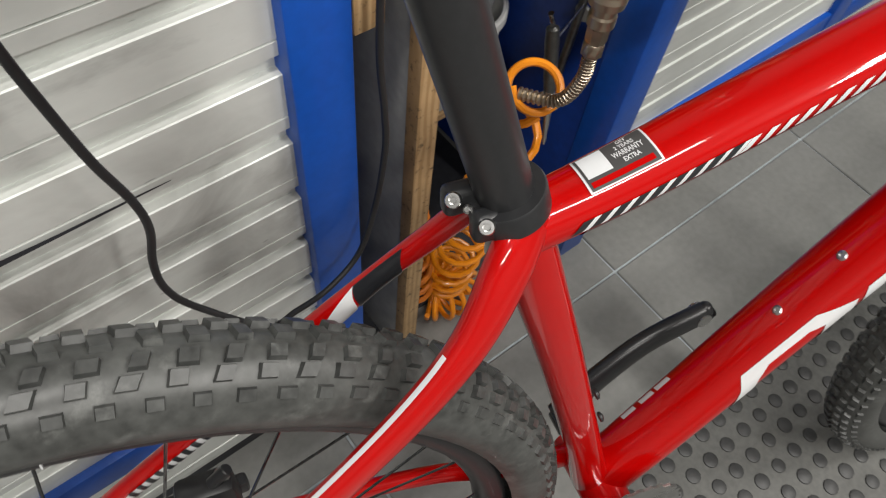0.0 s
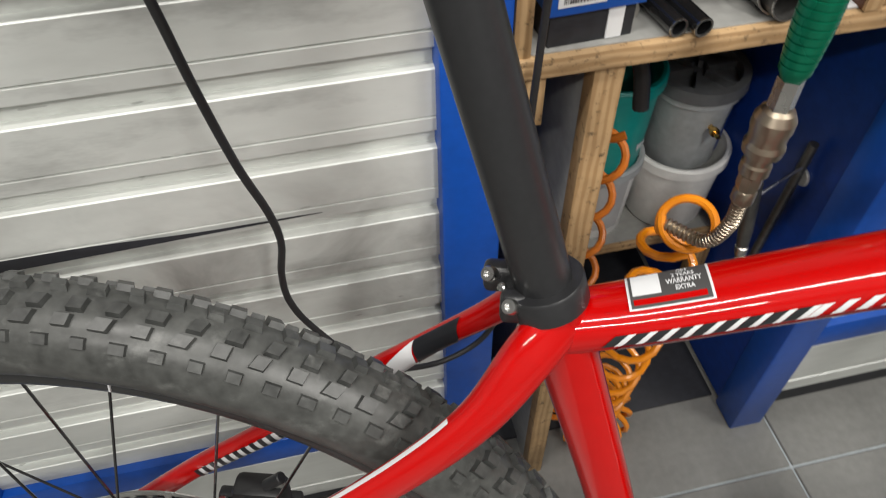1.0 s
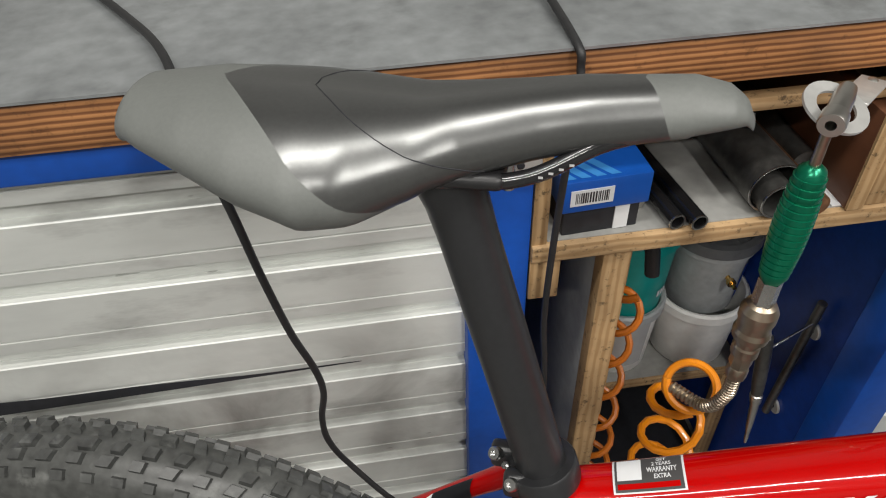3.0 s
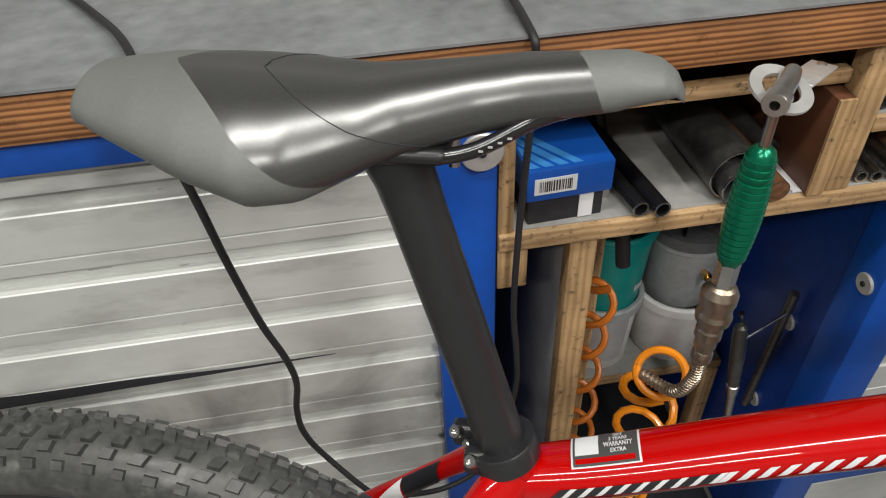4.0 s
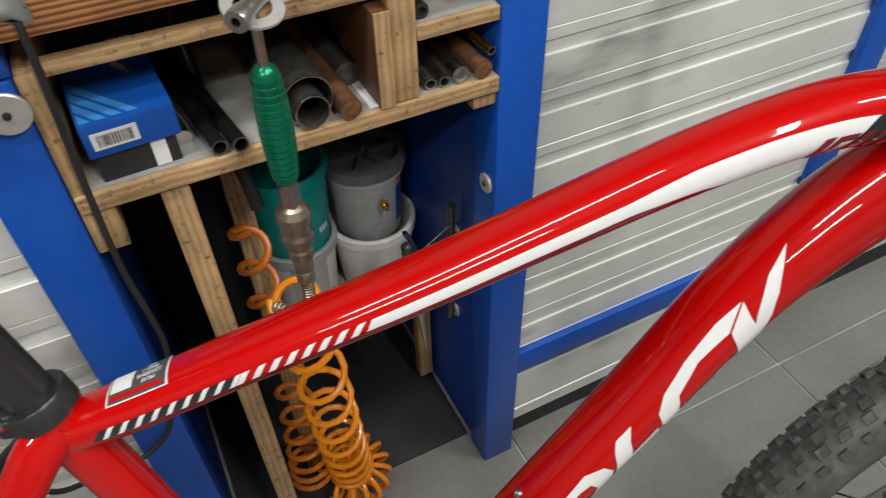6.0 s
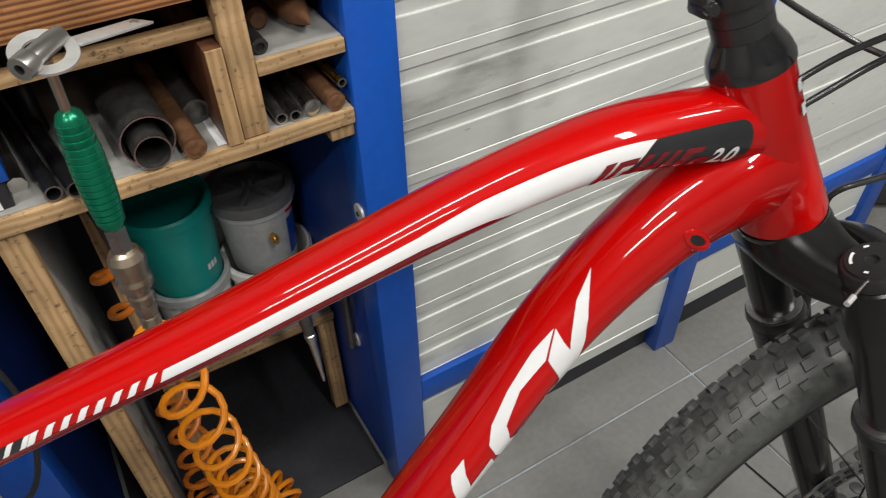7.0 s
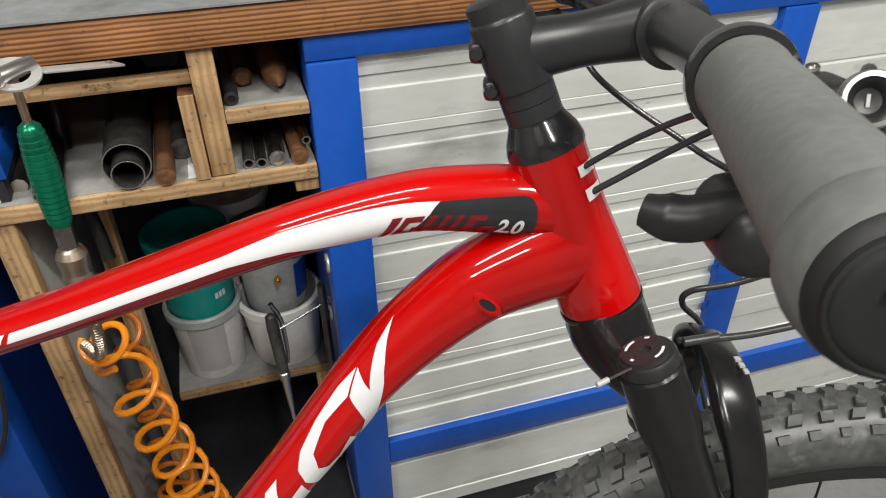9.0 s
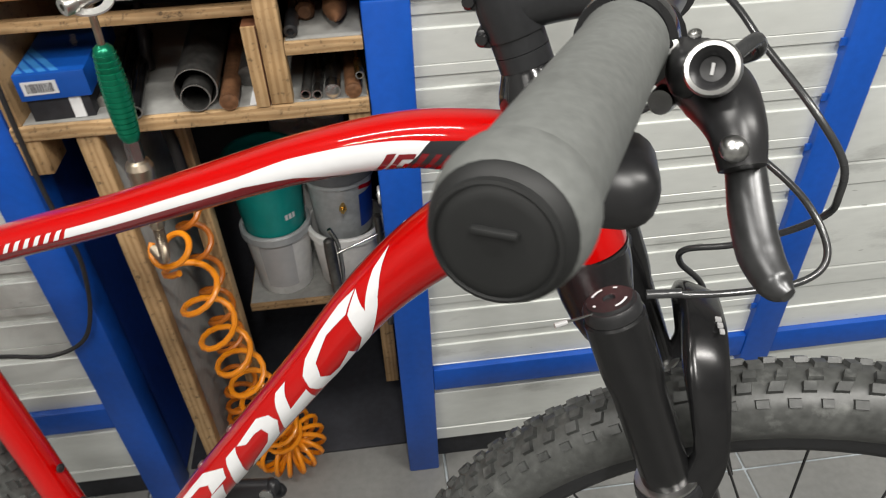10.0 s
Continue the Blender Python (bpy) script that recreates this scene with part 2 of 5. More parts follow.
    nt.links.new(wv.outputs["Fac"], bp.inputs["Height"])
    nt.links.new(bp.outputs["Normal"], b.inputs["Normal"])
    return m


PLYEDGE = wood("plywood_edge", (0.44, 0.20, 0.075), (0.17, 0.065, 0.024), 68, "Z", 0.5, 0.6, 0.35, 0.35)
PINE = wood("pine_strip", (0.53, 0.35, 0.18), (0.41, 0.255, 0.12), 40, "Z", 0.65, 2.2, 0.35, 0.75)
PINEV = wood("pine_upright", (0.51, 0.335, 0.168), (0.39, 0.24, 0.11), 40, "X", 0.65, 1.6, 0.35, 0.7)
PLYFACE = wood("brown_ply_face", (0.13, 0.050, 0.023), (0.085, 0.03, 0.014), 12, "X", 0.5, 1.5, 0.3)


# ---- mesh helpers ----
def mesh_of(bm, name, mats, smooth=40):
    me = bpy.data.meshes.new(name)
    bm.normal_update()
    bm.to_mesh(me)
    bm.free()
    for m in (mats if isinstance(mats, (list, tuple)) else [mats]):
        me.materials.append(m)
    if smooth:
        for p in me.polygons:
            p.use_smooth = True
        me.set_sharp_from_angle(angle=radians(smooth))
    return me


def part(name, bm, mat, parent=None, label="", smooth=40, at=None):
    ob = new(name, mesh_of(bm, name, mat, smooth))
    if parent:
        ob.parent = parent
    if at is not None:
        ob.matrix_basis = at
    if label:
        ob["label"] = label
    return ob


def thing(name, label, category, at=None, group="", kind=""):
    ob = new(name)
    if at is not None:
        ob.matrix_basis = at
    return tagged(ob, label, category, group, kind)


def box(lo, hi, bevel=0.0, bm=None, seg=2):
    bm = bm or bmesh.new()
    r = bmesh.ops.create_cube(bm, size=1)
    s = [hi[i] - lo[i] for i in range(3)]
    c = [(hi[i] + lo[i]) / 2 for i in range(3)]
    for v in r["verts"]:
        v.co = Vector((v.co.x * s[0] + c[0], v.co.y * s[1] + c[1], v.co.z * s[2] + c[2]))
    if bevel:
        es = list({e for v in r["verts"] for e in v.link_edges})
        bmesh.ops.bevel(bm, geom=es, offset=bevel, segments=seg, profile=0.5, affect="EDGES")
    return bm


def spline(pts, n):
    """Catmull-Rom through pts (any dimension), n steps a span."""
    P = [np.array(p, float) for p in pts]
    P = [2 * P[0] - P[1]] + P + [2 * P[-1] - P[-2]]
    out = []
    for i in range(1, len(P) - 2):
        a, b, c, d = P[i - 1:i + 3]
        for k in range(n):
            t = k / n
            out.append(0.5 * (2 * b + (c - a) * t + (2 * a - 5 * b + 4 * c - d) * t * t + (3 * b - a - 3 * c + d) * t ** 3))
    out.append(P[-2])
    return out


def loft(rings, bm=None, caps=True, closed=False):
    bm = bm or bmesh.new()
    vs = [[bm.verts.new(p) for p in r] for r in rings]
    n = len(vs[0])
    for a, b in zip(vs, vs[1:] + ([vs[0]] if closed else [])):
        for i in range(n):
            bm.faces.new((a[i], a[(i + 1) % n], b[(i + 1) % n], b[i]))
    if caps and not closed:
        bm.faces.new(list(reversed(vs[0])))
        bm.faces.new(vs[-1])
    return bm


def hose(pts, r, n=8, seg=10, bm=None):
    """A round tube of radius r (number or list) along a smooth curve through pts."""
    P = [Vector(p) for p in (spline(pts, n) if n > 1 else pts)]
    R = r if isinstance(r, (list, tuple)) else [r, r]
    rad = np.interp(np.linspace(0, 1, len(P)), np.linspace(0, 1, len(R)), R)
    rings, up = [], None
    for i, p in enumerate(P):
        t = (P[min(i + 1, len(P) - 1)] - P[max(i - 1, 0)]).normalized()
        if up is None:
            up = t.orthogonal().normalized()
        up = (up - t * up.dot(t)).normalized()
        q = t.cross(up)
        rings.append([p + float(rad[i]) * (math.cos(a) * up + math.sin(a) * q) for a in np.linspace(0, 2 * math.pi, seg, endpoint=False)])
    return loft(rings, bm)


def lathe(profile, seg=32, m=None, bm=None, caps=True):
    """profile: (radius, height) pairs about z; m moves the result."""
    m = m or Matrix()
    rings = [[m @ Vector((max(r, 1e-5) * math.cos(a), max(r, 1e-5) * math.sin(a), z)) for a in np.linspace(0, 2 * math.pi, seg, endpoint=False)] for r, z in profile]
    return loft(rings, bm, caps)


def along(a, b):
    """A frame at a whose z axis points to b."""
    d = Vector(b) - Vector(a)
    return Matrix.Translation(a) @ d.to_track_quat("Z", "Y").to_matrix().to_4x4()


def rod(a, b, r, seg=16, bm=None, chamfer=0.0):
    h = (Vector(b) - Vector(a)).length
    c = min(chamfer, r * 0.8)
    pr = [(r - c, 0), (r, c), (r, h - c), (r - c, h)] if c else [(r, 0), (r, h)]
    return lathe(pr, seg, along(a, b), bm)

# ---- the room ----
def structure(name, bm, mat, label, category, smooth=30):
    return tagged(part(name, bm, mat, None, "", smooth), label, category, "", "structure")


structure("subfloor", box((-3.11, -3.69, -0.12), (3.11, 0.95, -0.004)), GROUT, "pale grey grout bed under the floor tiles", "floor")
structure("wall_back", box((-3.11, 0.95, -0.12), (3.11, 1.10, 2.75)), WALLP, "plain light plaster wall behind the workbench", "wall")
structure("wall_behind", box((-3.11, -3.84, -0.12), (3.11, -3.69, 2.75)), WALLP, "plain light plaster wall of the workshop", "wall")
structure("wall_west", box((-3.26, -3.69, -0.12), (-3.11, 0.95, 2.75)), WALLP, "plain light plaster wall of the workshop", "wall")
structure("wall_east", box((3.11, -3.69, -0.12), (3.26, 0.95, 2.75)), WALLP, "plain light plaster wall of the workshop", "wall")
structure("ceiling", box((-3.26, -3.84, 2.75), (3.26, 1.10, 2.85)), WALLP, "plain white workshop ceiling", "ceiling")
for lx, ly, sx, sy, watts in LAMPS:
    fx = thing("ceiling_light", "long white batten light fixed to the ceiling", "lamp", pose(lx, ly, 2.66), "ceiling lights")
    part("housing", box((-sx / 2 - 0.02, -sy / 2 - 0.02, -0.04), (sx / 2 + 0.02, sy / 2 + 0.02, 0.09), 0.006), WALLP, fx)

# bench frame: blue square tube, panels between the posts
POSTS = [(-1.044, -0.994), (-0.494, -0.442), (-0.052, 0.0), (0.503, 0.553), (1.055, 1.105)]
bench = thing("workbench", "blue steel workbench with zinc top and ribbed metal panels", "workbench")
for a, b in POSTS:
    part("post", box((a, 0, 0), (b, 0.05, 0.842), 0.003), BLUE, bench, "blue painted square steel post")
    part("post", box((a, 0.62, 0), (b, 0.67, 0.842), 0.003), BLUE, bench)
for a, b in ((-1.6, POSTS[1][1]), (POSTS[2][0], POSTS[4][1])):
    part("top_rail", box((a, 0.001, 0.843), (b, 0.05, 0.869), 0.002), BLUE, bench, "blue painted steel rail")
for a, b in ((POSTS[0][1], POSTS[1][0]), (POSTS[2][1], POSTS[3][0]), (POSTS[3][1], POSTS[4][0]), (-1.6, POSTS[0][0])):
    part("lower_rail", box((a, 0.002, 0.212), (b, 0.048, 0.259), 0.002), BLUE, bench, "blue painted steel rail")
part("worktop", box((-1.6, -0.006, 0.870), (1.135, 0.74, 0.907), 0.0025), PLYEDGE, bench, "thick plywood worktop with striped edge")
part("zinc_sheet", box((-1.6, -0.009, 0.9075), (1.138, 0.74, 0.9095)), SHEET, bench, "worn grey zinc sheet on the worktop")


def ribbed(x0, x1, z0, z1, period, top_phase, depth=0.010):
    """Sheet of lapped horizontal ribs: a broad face, a fine lap, a small face and a shallow channel above the next lip."""
    shape = [(0.0, 0.010), (0.008, 0.0012), (0.02, 0.0), (0.575, 0.0005), (0.59, 0.0050), (0.605, 0.0004), (0.775, 0.0010), (0.79, 0.0092), (0.985, 0.010)]
    pts, z = [], z1 + top_phase
    while z > z0 - period:
        for f, d in shape:
            pts.append((z - f * period, 0.012 + d * depth / 0.010))
        z -= period
    pts = [p for p in pts if z0 <= p[0] <= z1]
    pts = [(z1, pts[0][1])] + pts + [(z0, pts[-1][1])]
    bm = bmesh.new()
    fr = [[bm.verts.new((x, y, z)) for z, y in pts] for x in (x0, x1)]
    bk = [[bm.verts.new((x, y + 0.004, z)) for z, y in pts] for x in (x0, x1)]
    for i in range(len(pts) - 1):
        bm.faces.new((fr[0][i], fr[0][i + 1], fr[1][i + 1], fr[1][i]))
        bm.faces.new((bk[0][i], bk[1][i], bk[1][i + 1], bk[0][i + 1]))
        for k in (0, 1):
            bm.faces.new((fr[k][i], bk[k][i], bk[k][i + 1], fr[k][i + 1]))
    bmesh.ops.recalc_face_normals(bm, faces=bm.faces)
    return bm


PITCH = 0.0713
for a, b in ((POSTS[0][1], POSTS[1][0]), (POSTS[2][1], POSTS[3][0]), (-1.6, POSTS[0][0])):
    # only the left panels carry the painted shadow along with their dirt
    part("ribbed_panel", ribbed(a, b, 0.2595, 0.8425, *((0.0733, 0.0342, 0.0095) if a < -0.4 else (0.0713, 0.0319, 0.0030))), DIRT_SHADED if a < -0.4 else PANEL, bench, "galvanised ribbed panel with dark smudges", 12)
    part("ribbed_panel", ribbed(a, b, 0.066, 0.2115, 0.16, -0.018), PANEL, bench, "galvanised lower panel strip", 12)
for a, b in ((POSTS[3][1], POSTS[4][0]),):
    part("ribbed_panel", ribbed(a, b, 0.2595, 0.8425, 0.19, 0.03, 0.003), PANEL, bench, "broad galvanised panel", 12)
    part("ribbed_panel", ribbed(a, b, 0.066, 0.2115, 0.16, 0.0), PANEL, bench, "galvanised lower panel strip", 12)
# near-black strip set back between panel bottom and floor
part("base_strip", box((0.0, 0.029, 0.0), (1.10, 0.045, 0.066)), DARK, bench, "dark recessed strip under the panels")
part("base_strip", box((-1.6, 0.029, 0.0), (-0.494, 0.045, 0.066)), DARK, bench, "dark recessed strip under the panels")
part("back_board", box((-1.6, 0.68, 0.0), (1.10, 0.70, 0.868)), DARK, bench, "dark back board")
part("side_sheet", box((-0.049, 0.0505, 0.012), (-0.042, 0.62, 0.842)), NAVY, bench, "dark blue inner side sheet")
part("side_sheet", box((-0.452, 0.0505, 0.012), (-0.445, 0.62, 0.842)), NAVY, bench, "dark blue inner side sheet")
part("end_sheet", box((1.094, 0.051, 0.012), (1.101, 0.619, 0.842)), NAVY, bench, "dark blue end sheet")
# flat dark wedge painting the shade of an opening under a bent rib
gap = bmesh.new()
gap_top = [gap.verts.new((-0.99 + 0.40 * k / 16, 0.0105, 0.608 + 0.001 * math.sin(k * 0.9) + 0.011 * (1 - k / 16))) for k in range(17)]
gap_low = [gap.verts.new((-0.99 + 0.40 * k / 16, 0.0105, 0.597 + 0.0007 * k)) for k in range(17)]
for k in range(16):
    gap.faces.new((gap_low[k], gap_low[k + 1], gap_top[k + 1], gap_top[k]))
part("gap_shade", gap, DARK, bench, "dark strip painted as shade under a bent rib")
# small screw tabs along the panel edges
for k in range(8):
    z = 0.817 - PITCH * k + 0.006
    for x in (POSTS[3][0],):
        part("panel_tab", box((x - 0.007, 0.004, z - 0.006), (x, 0.007, z + 0.003)), BLUE, bench)

# ---- floor pieces ----
tiles = tagged(new("floor"), "grey stone-look floor tiles with pale joints", "floor", "", "structure")
TX, TY, JOINT = 0.517, 0.517, 0.004
tile_mesh = None
for i in range(-7, 7):
    for j in range(-7, 2):
        x0, y0 = 0.011 + i * TX, -0.075 + j * TY
        if x0 < -3.5 or x0 + TX > 3.5:
            continue
        if tile_mesh is None:
            tile_mesh = mesh_of(box((JOINT / 2, JOINT / 2, -0.006), (TX - JOINT / 2, TY - JOINT / 2, 0.0), 0.0015, seg=1), "tile", TILE, 0)
        ob = new("tile", tile_mesh)
        ob.parent = tiles
        ob.location = (x0, y0, 0)
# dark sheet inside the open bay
tagged(part("bay_floor_sheet", box((-0.440, 0.06, 0.0), (-0.053, 0.66, 0.006), 0.001), DARK), "dark sheet on the floor inside the bay", "floor sheet")

# studded mat
mat_thing = thing("floor_mat", "dark grey studded rubber mat on the tiled floor", "mat")
part("sheet", box((-0.60, -1.60, 0.0005), (1.15, -0.335, 0.008), 0.002), MAT, mat_thing)
studs = bmesh.new()
stud_rng = random.Random(4)
for i in range(46):
    for j in range(33):
        x = -0.58 + i * 0.038 + (0.019 if j % 2 else 0)
        y = -0.352 - j * 0.033
        if x > 1.13 or y < -1.58:
            continue
        r = 0.0115 + stud_rng.uniform(-0.0006, 0.0006)
        rings = [[(x + q * math.cos(a), y + q * math.sin(a), z) for a in np.linspace(0, 2 * math.pi, 12, endpoint=False)]
                 for q, z in ((r, 0.0075), (r * 0.93, 0.0098), (r * 0.78, 0.0106))]
        vs = [[studs.verts.new(p) for p in ring] for ring in rings]
        for a, b in zip(vs, vs[1:]):
            for k in range(12):
                studs.faces.new((a[k], a[(k + 1) % 12], b[(k + 1) % 12], b[k]))
        studs.faces.new(vs[-1])
tagged(part("studs", studs, STUD, mat_thing, "rows of round rubber studs"), kind="stuff")

# ---- shelf unit in the open bay ----
rack = thing("shelf_unit", "rough pine shelf unit with grey shelves under the worktop", "shelf")
part("left_side", box((-0.441, 0.002, 0.690), (-0.428, 0.34, 0.842), 0.001), PINEV, rack)
part("main_shelf", box((-0.4405, -0.002, 0.717), (-0.053, 0.345, 0.7335), 0.001), PINE, rack, "pine shelf board with a dirty edge")
part("shelf_sheet", box((-0.427, 0.004, 0.7337), (-0.055, 0.34, 0.7347)), SHELFTOP, rack, "grey laminate shelf surface")
part("upper_strip", box((-0.427, 0.014, 0.831), (-0.160, 0.026, 0.8425), 0.001), PINE, rack)
part("divider", box((-0.160, 0.001, 0.7348), (-0.136, 0.02, 0.8692), 0.001), PINEV, rack, "upright pine strip")
part("divider", box((-0.176, 0.0, 0.7348), (-0.1605, 0.34, 0.826), 0.001), PLYFACE, rack, "brown plywood partition")
part("divider_edge", box((-0.1755, -0.003, 0.7350), (-0.1615, -0.0002, 0.8258)), PINEV, rack, "pale raw edge of the partition")
part("cubby_shelf", box((-0.1355, 0.001, 0.790), (-0.053, 0.34, 0.804), 0.001), PINE, rack)
part("cubby_sheet", box((-0.134, 0.006, 0.8042), (-0.054, 0.33, 0.8052)), SHELFTOP, rack, "grey laminate shelf surface")
part("block", box((-0.441, 0.001, 0.672), (-0.415, 0.05, 0.7168), 0.001), PINEV, rack)
part("block", box((-0.078, 0.004, 0.700), (-0.053, 0.05, 0.7168), 0.001), PINEV, rack)
part("upright", box((-0.378, 0.002, 0.0), (-0.354, 0.02, 0.7168), 0.001), PINEV, rack, "narrow pine upright")
part("upright_board", box((-0.374, 0.0205, 0.0), (-0.358, 0.34, 0.7168), 0.001), SHELFTOP, rack, "pale grey upright board")
part("rear_upright", box((-0.318, 0.12, 0.007), (-0.294, 0.145, 0.7168), 0.001), PINEV, rack)
part("right_upright", box((-0.080, 0.185, 0.03), (-0.056, 0.205, 0.2498), 0.001), PINEV, rack)
part("low_shelf", box((-0.2935, 0.188, 0.250), (-0.053, 0.42, 0.266), 0.001), PINE, rack)
part("low_sheet", box((-0.292, 0.191, 0.2662), (-0.055, 0.415, 0.2672)), SHELFTOP, rack, "grey laminate shelf surface")
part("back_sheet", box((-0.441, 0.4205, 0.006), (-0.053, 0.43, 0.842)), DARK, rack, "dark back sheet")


# ---- things on the shelves ----
def round_tube(name, label, a, b, r, wall, mat, cat="tube", inner=None):
    t = thing(name, label, cat, along(a, b))
    h = (Vector(b) - Vector(a)).length
    part("tube_wall", lathe([(r - wall, 0.004), (r - wall, 0), (r, 0), (r, h), (r - wall, h), (r - wall, 0.004)], 28, caps=False), mat, t)
    if wall > 0.004:
        part("end_face", lathe([(r * 0.2, -0.0006), (r * 0.75, -0.0004), (r * 0.97, 0.0012)], 24), mat, t, "worn blunt end")
        return t
    part("cut_edge", lathe([(r - wall - 0.0001, 0.0006), (r - wall - 0.0001, -0.0004), (r, -0.0004), (r + 0.0001, 0.0006)], 28, caps=False), STEEL, t, "bright cut edge")
    part("end_plug", lathe([(r - wall, h * 0.6), (r - wall, h * 0.6 + 0.004)], 20), DARK, t)
    return t


def built_text(body, size, mat, parent, at, name="lettering", bold=0.0):
    cu = bpy.data.curves.new(name, "FONT")
    cu.body, cu.size, cu.align_x = body, size, "CENTER"
    cu.offset = bold
    tmp = new(name + "_source", cu)
    me = bpy.data.meshes.new_from_object(tmp.evaluated_get(bpy.context.evaluated_depsgraph_get()))
    bpy.data.objects.remove(tmp)
    me.materials.clear()
    me.materials.append(mat)
    ob = new(name, me)
    ob.parent = parent
    ob.matrix_basis = at
    return ob


S = 0.7348
carton = thing("carton", "blue cardboard parts box with white barcode label", "box", pose(-0.4145, 0.004, S, 0, 0, 3))
part("black_box", box((0.0, 0.004, 0.0), (0.064, 0.145, 0.0255), 0.001), DARK, carton, "matt black lower carton")
part("band", box((0.043, 0.0028, 0.001), (0.055, 0.1455, 0.0258)), PAPER, carton, "white paper band")
part("blue_box", box((-0.003, 0.0, 0.0262), (0.069, 0.150, 0.056), 0.0012), BOXBLUE, carton)
part("label", box((0.003, -0.0006, 0.033), (0.038, 0.0, 0.048)), PAPER, carton, "white barcode label")
bars = bmesh.new()
brng = random.Random(2)
x = 0.007
while x < 0.034:
    w = brng.choice((0.0005, 0.0009, 0.0013))
    box((x, -0.0009, 0.0355), (x + w, -0.0006, 0.0455), 0, bars)
    x += w + brng.choice((0.0006, 0.001))
part("barcode", bars, BLACKV, carton, "black barcode stripes", 0)
diag = bmesh.new()
for k in range(4):
    f = diag.faces.new([diag.verts.new(p) for p in ((0.0 + k * 0.012, 0.004, 0.0563), (0.008 + k * 0.012, 0.004, 0.0563), (-0.001, 0.02 + k * 0.018, 0.0563), (-0.001, 0.006 + k * 0.018, 0.0563))])
part("print", diag, BOXLIGHT, carton, "pale blue diagonal print", 0)
part("symbol", box((0.044, 0.120, 0.0561), (0.053, 0.132, 0.0564)), PAPER, carton, "small white symbol")
part("symbol", box((0.055, 0.120, 0.0561), (0.064, 0.132, 0.0564)), PAPER, carton, "small white symbol")


for nm, lb, a, b, r, w, m in (
        ("seat_tube", "black steel tube lying on the shelf", (-0.321, 0.0, S + 0.0075), (-0.352, 0.22, S + 0.0075), 0.0072, 0.0014, GLOSSBLACK),
        ("seat_tube", "black steel tube lying on the shelf", (-0.304, -0.004, S + 0.0075), (-0.332, 0.21, S + 0.0075), 0.0074, 0.0014, GLOSSBLACK),
        ("large_pipe", "large grey steel pipe lying on the shelf", (-0.238, 0.008, S + 0.0235), (-0.247, 0.26, S + 0.0235), 0.0232, 0.0012, OLDSTEEL),
        ("inner_pipe", "thin-walled steel pipe inside the larger pipe", (-0.238, -0.002, S + 0.0172), (-0.247, 0.22, S + 0.0172), 0.0158, 0.0011, OLDSTEEL),
        ("rusty_rod", "rusty brown steel shaft lying on the shelf", (-0.204, -0.004, S + 0.0105), (-0.212, 0.2, S + 0.0105), 0.0102, 0.0045, RUST),
        ("old_shaft", "dark worn steel shaft lying on the shelf", (-0.187, 0.05, S + 0.0125), (-0.19, 0.25, S + 0.0125), 0.0122, 0.007, OLDSTEEL),
        ("small_tube", "narrow steel tube in the cubby", (-0.122, 0.006, S + 0.0062), (-0.118, 0.16, S + 0.0062), 0.0058, 0.0015, OLDSTEEL),
        ("small_tube", "narrow steel tube in the cubby", (-0.109, 0.004, S + 0.0062), (-0.106, 0.16, S + 0.0062), 0.0056, 0.0015, STEEL),
        ("steel_shaft", "bare steel shaft in the cubby", (-0.092, 0.003, S + 0.0092), (-0.089, 0.2, S + 0.0092), 0.0088, 0.006, STEEL),
        ("rusty_bar", "rusty brown bar in the cubby", (-0.069, 0.0, S + 0.0096), (-0.073, 0.2, S + 0.0096), 0.0092, 0.006, RUST),
        ("copper_tube", "thin bronze tube in the cubby", (-0.0605, 0.002, S + 0.026), (-0.068, 0.18, S + 0.026), 0.0046, 0.0013, BRASS)):
    round_tube(nm, lb, a, b, r, w, m, "pipe" if "pipe" in nm else "tube")
C2 = 0.8053
for nm, lb, a, b, pr, m in (
        ("plumb_tool", "pointed rusty steel tool on the small shelf", (-0.079, 0.012, C2 + 0.014), (-0.083, 0.20, C2 + 0.014), [(0.001, 0.0), (0.009, 0.02), (0.0135, 0.036), (0.0135, 0.18)], RUST),
        ("round_punch", "brown steel punch on the small shelf", (-0.113, 0.05, C2 + 0.011), (-0.113, 0.2, C2 + 0.011), [(0.007, 0.0), (0.0105, 0.004), (0.0105, 0.14)], RUST),
        ("socket", "small black socket on the small shelf", (-0.127, 0.008, C2 + 0.0075), (-0.127, 0.06, C2 + 0.0075), [(0.004, 0.004), (0.004, 0.0), (0.0072, 0.001), (0.0072, 0.05)], BLACK)):
    tagged(part(nm, lathe(pr, 20, along(a, b)), m), lb, "tool")
tagged(part("open_spanner", hose([(-0.345, 0.03, S + 0.006), (-0.352, 0.12, S + 0.006), (-0.36, 0.2, S + 0.007)], [0.008, 0.005, 0.005], 6, 8), CHROME), "bright steel spanner lying on the shelf", "tool")
tagged(part("paper_strip", box((-0.184, 0.004, S + 0.0002), (-0.166, 0.10, S + 0.0010)), PAPER), "white paper strip on the shelf", "paper")


for word, yy in (("SERVICE", 0.062), ("PLATFORM", 0.054), ("KEY", 0.046)):
    built_text(word, 0.0078, PAPER, carton, pose(0.040 + (yy - 0.054) * -0.9, 0.080, 0.0566, 0, 0, -72) @ Matrix.Translation((0, (yy - 0.054), 0)))

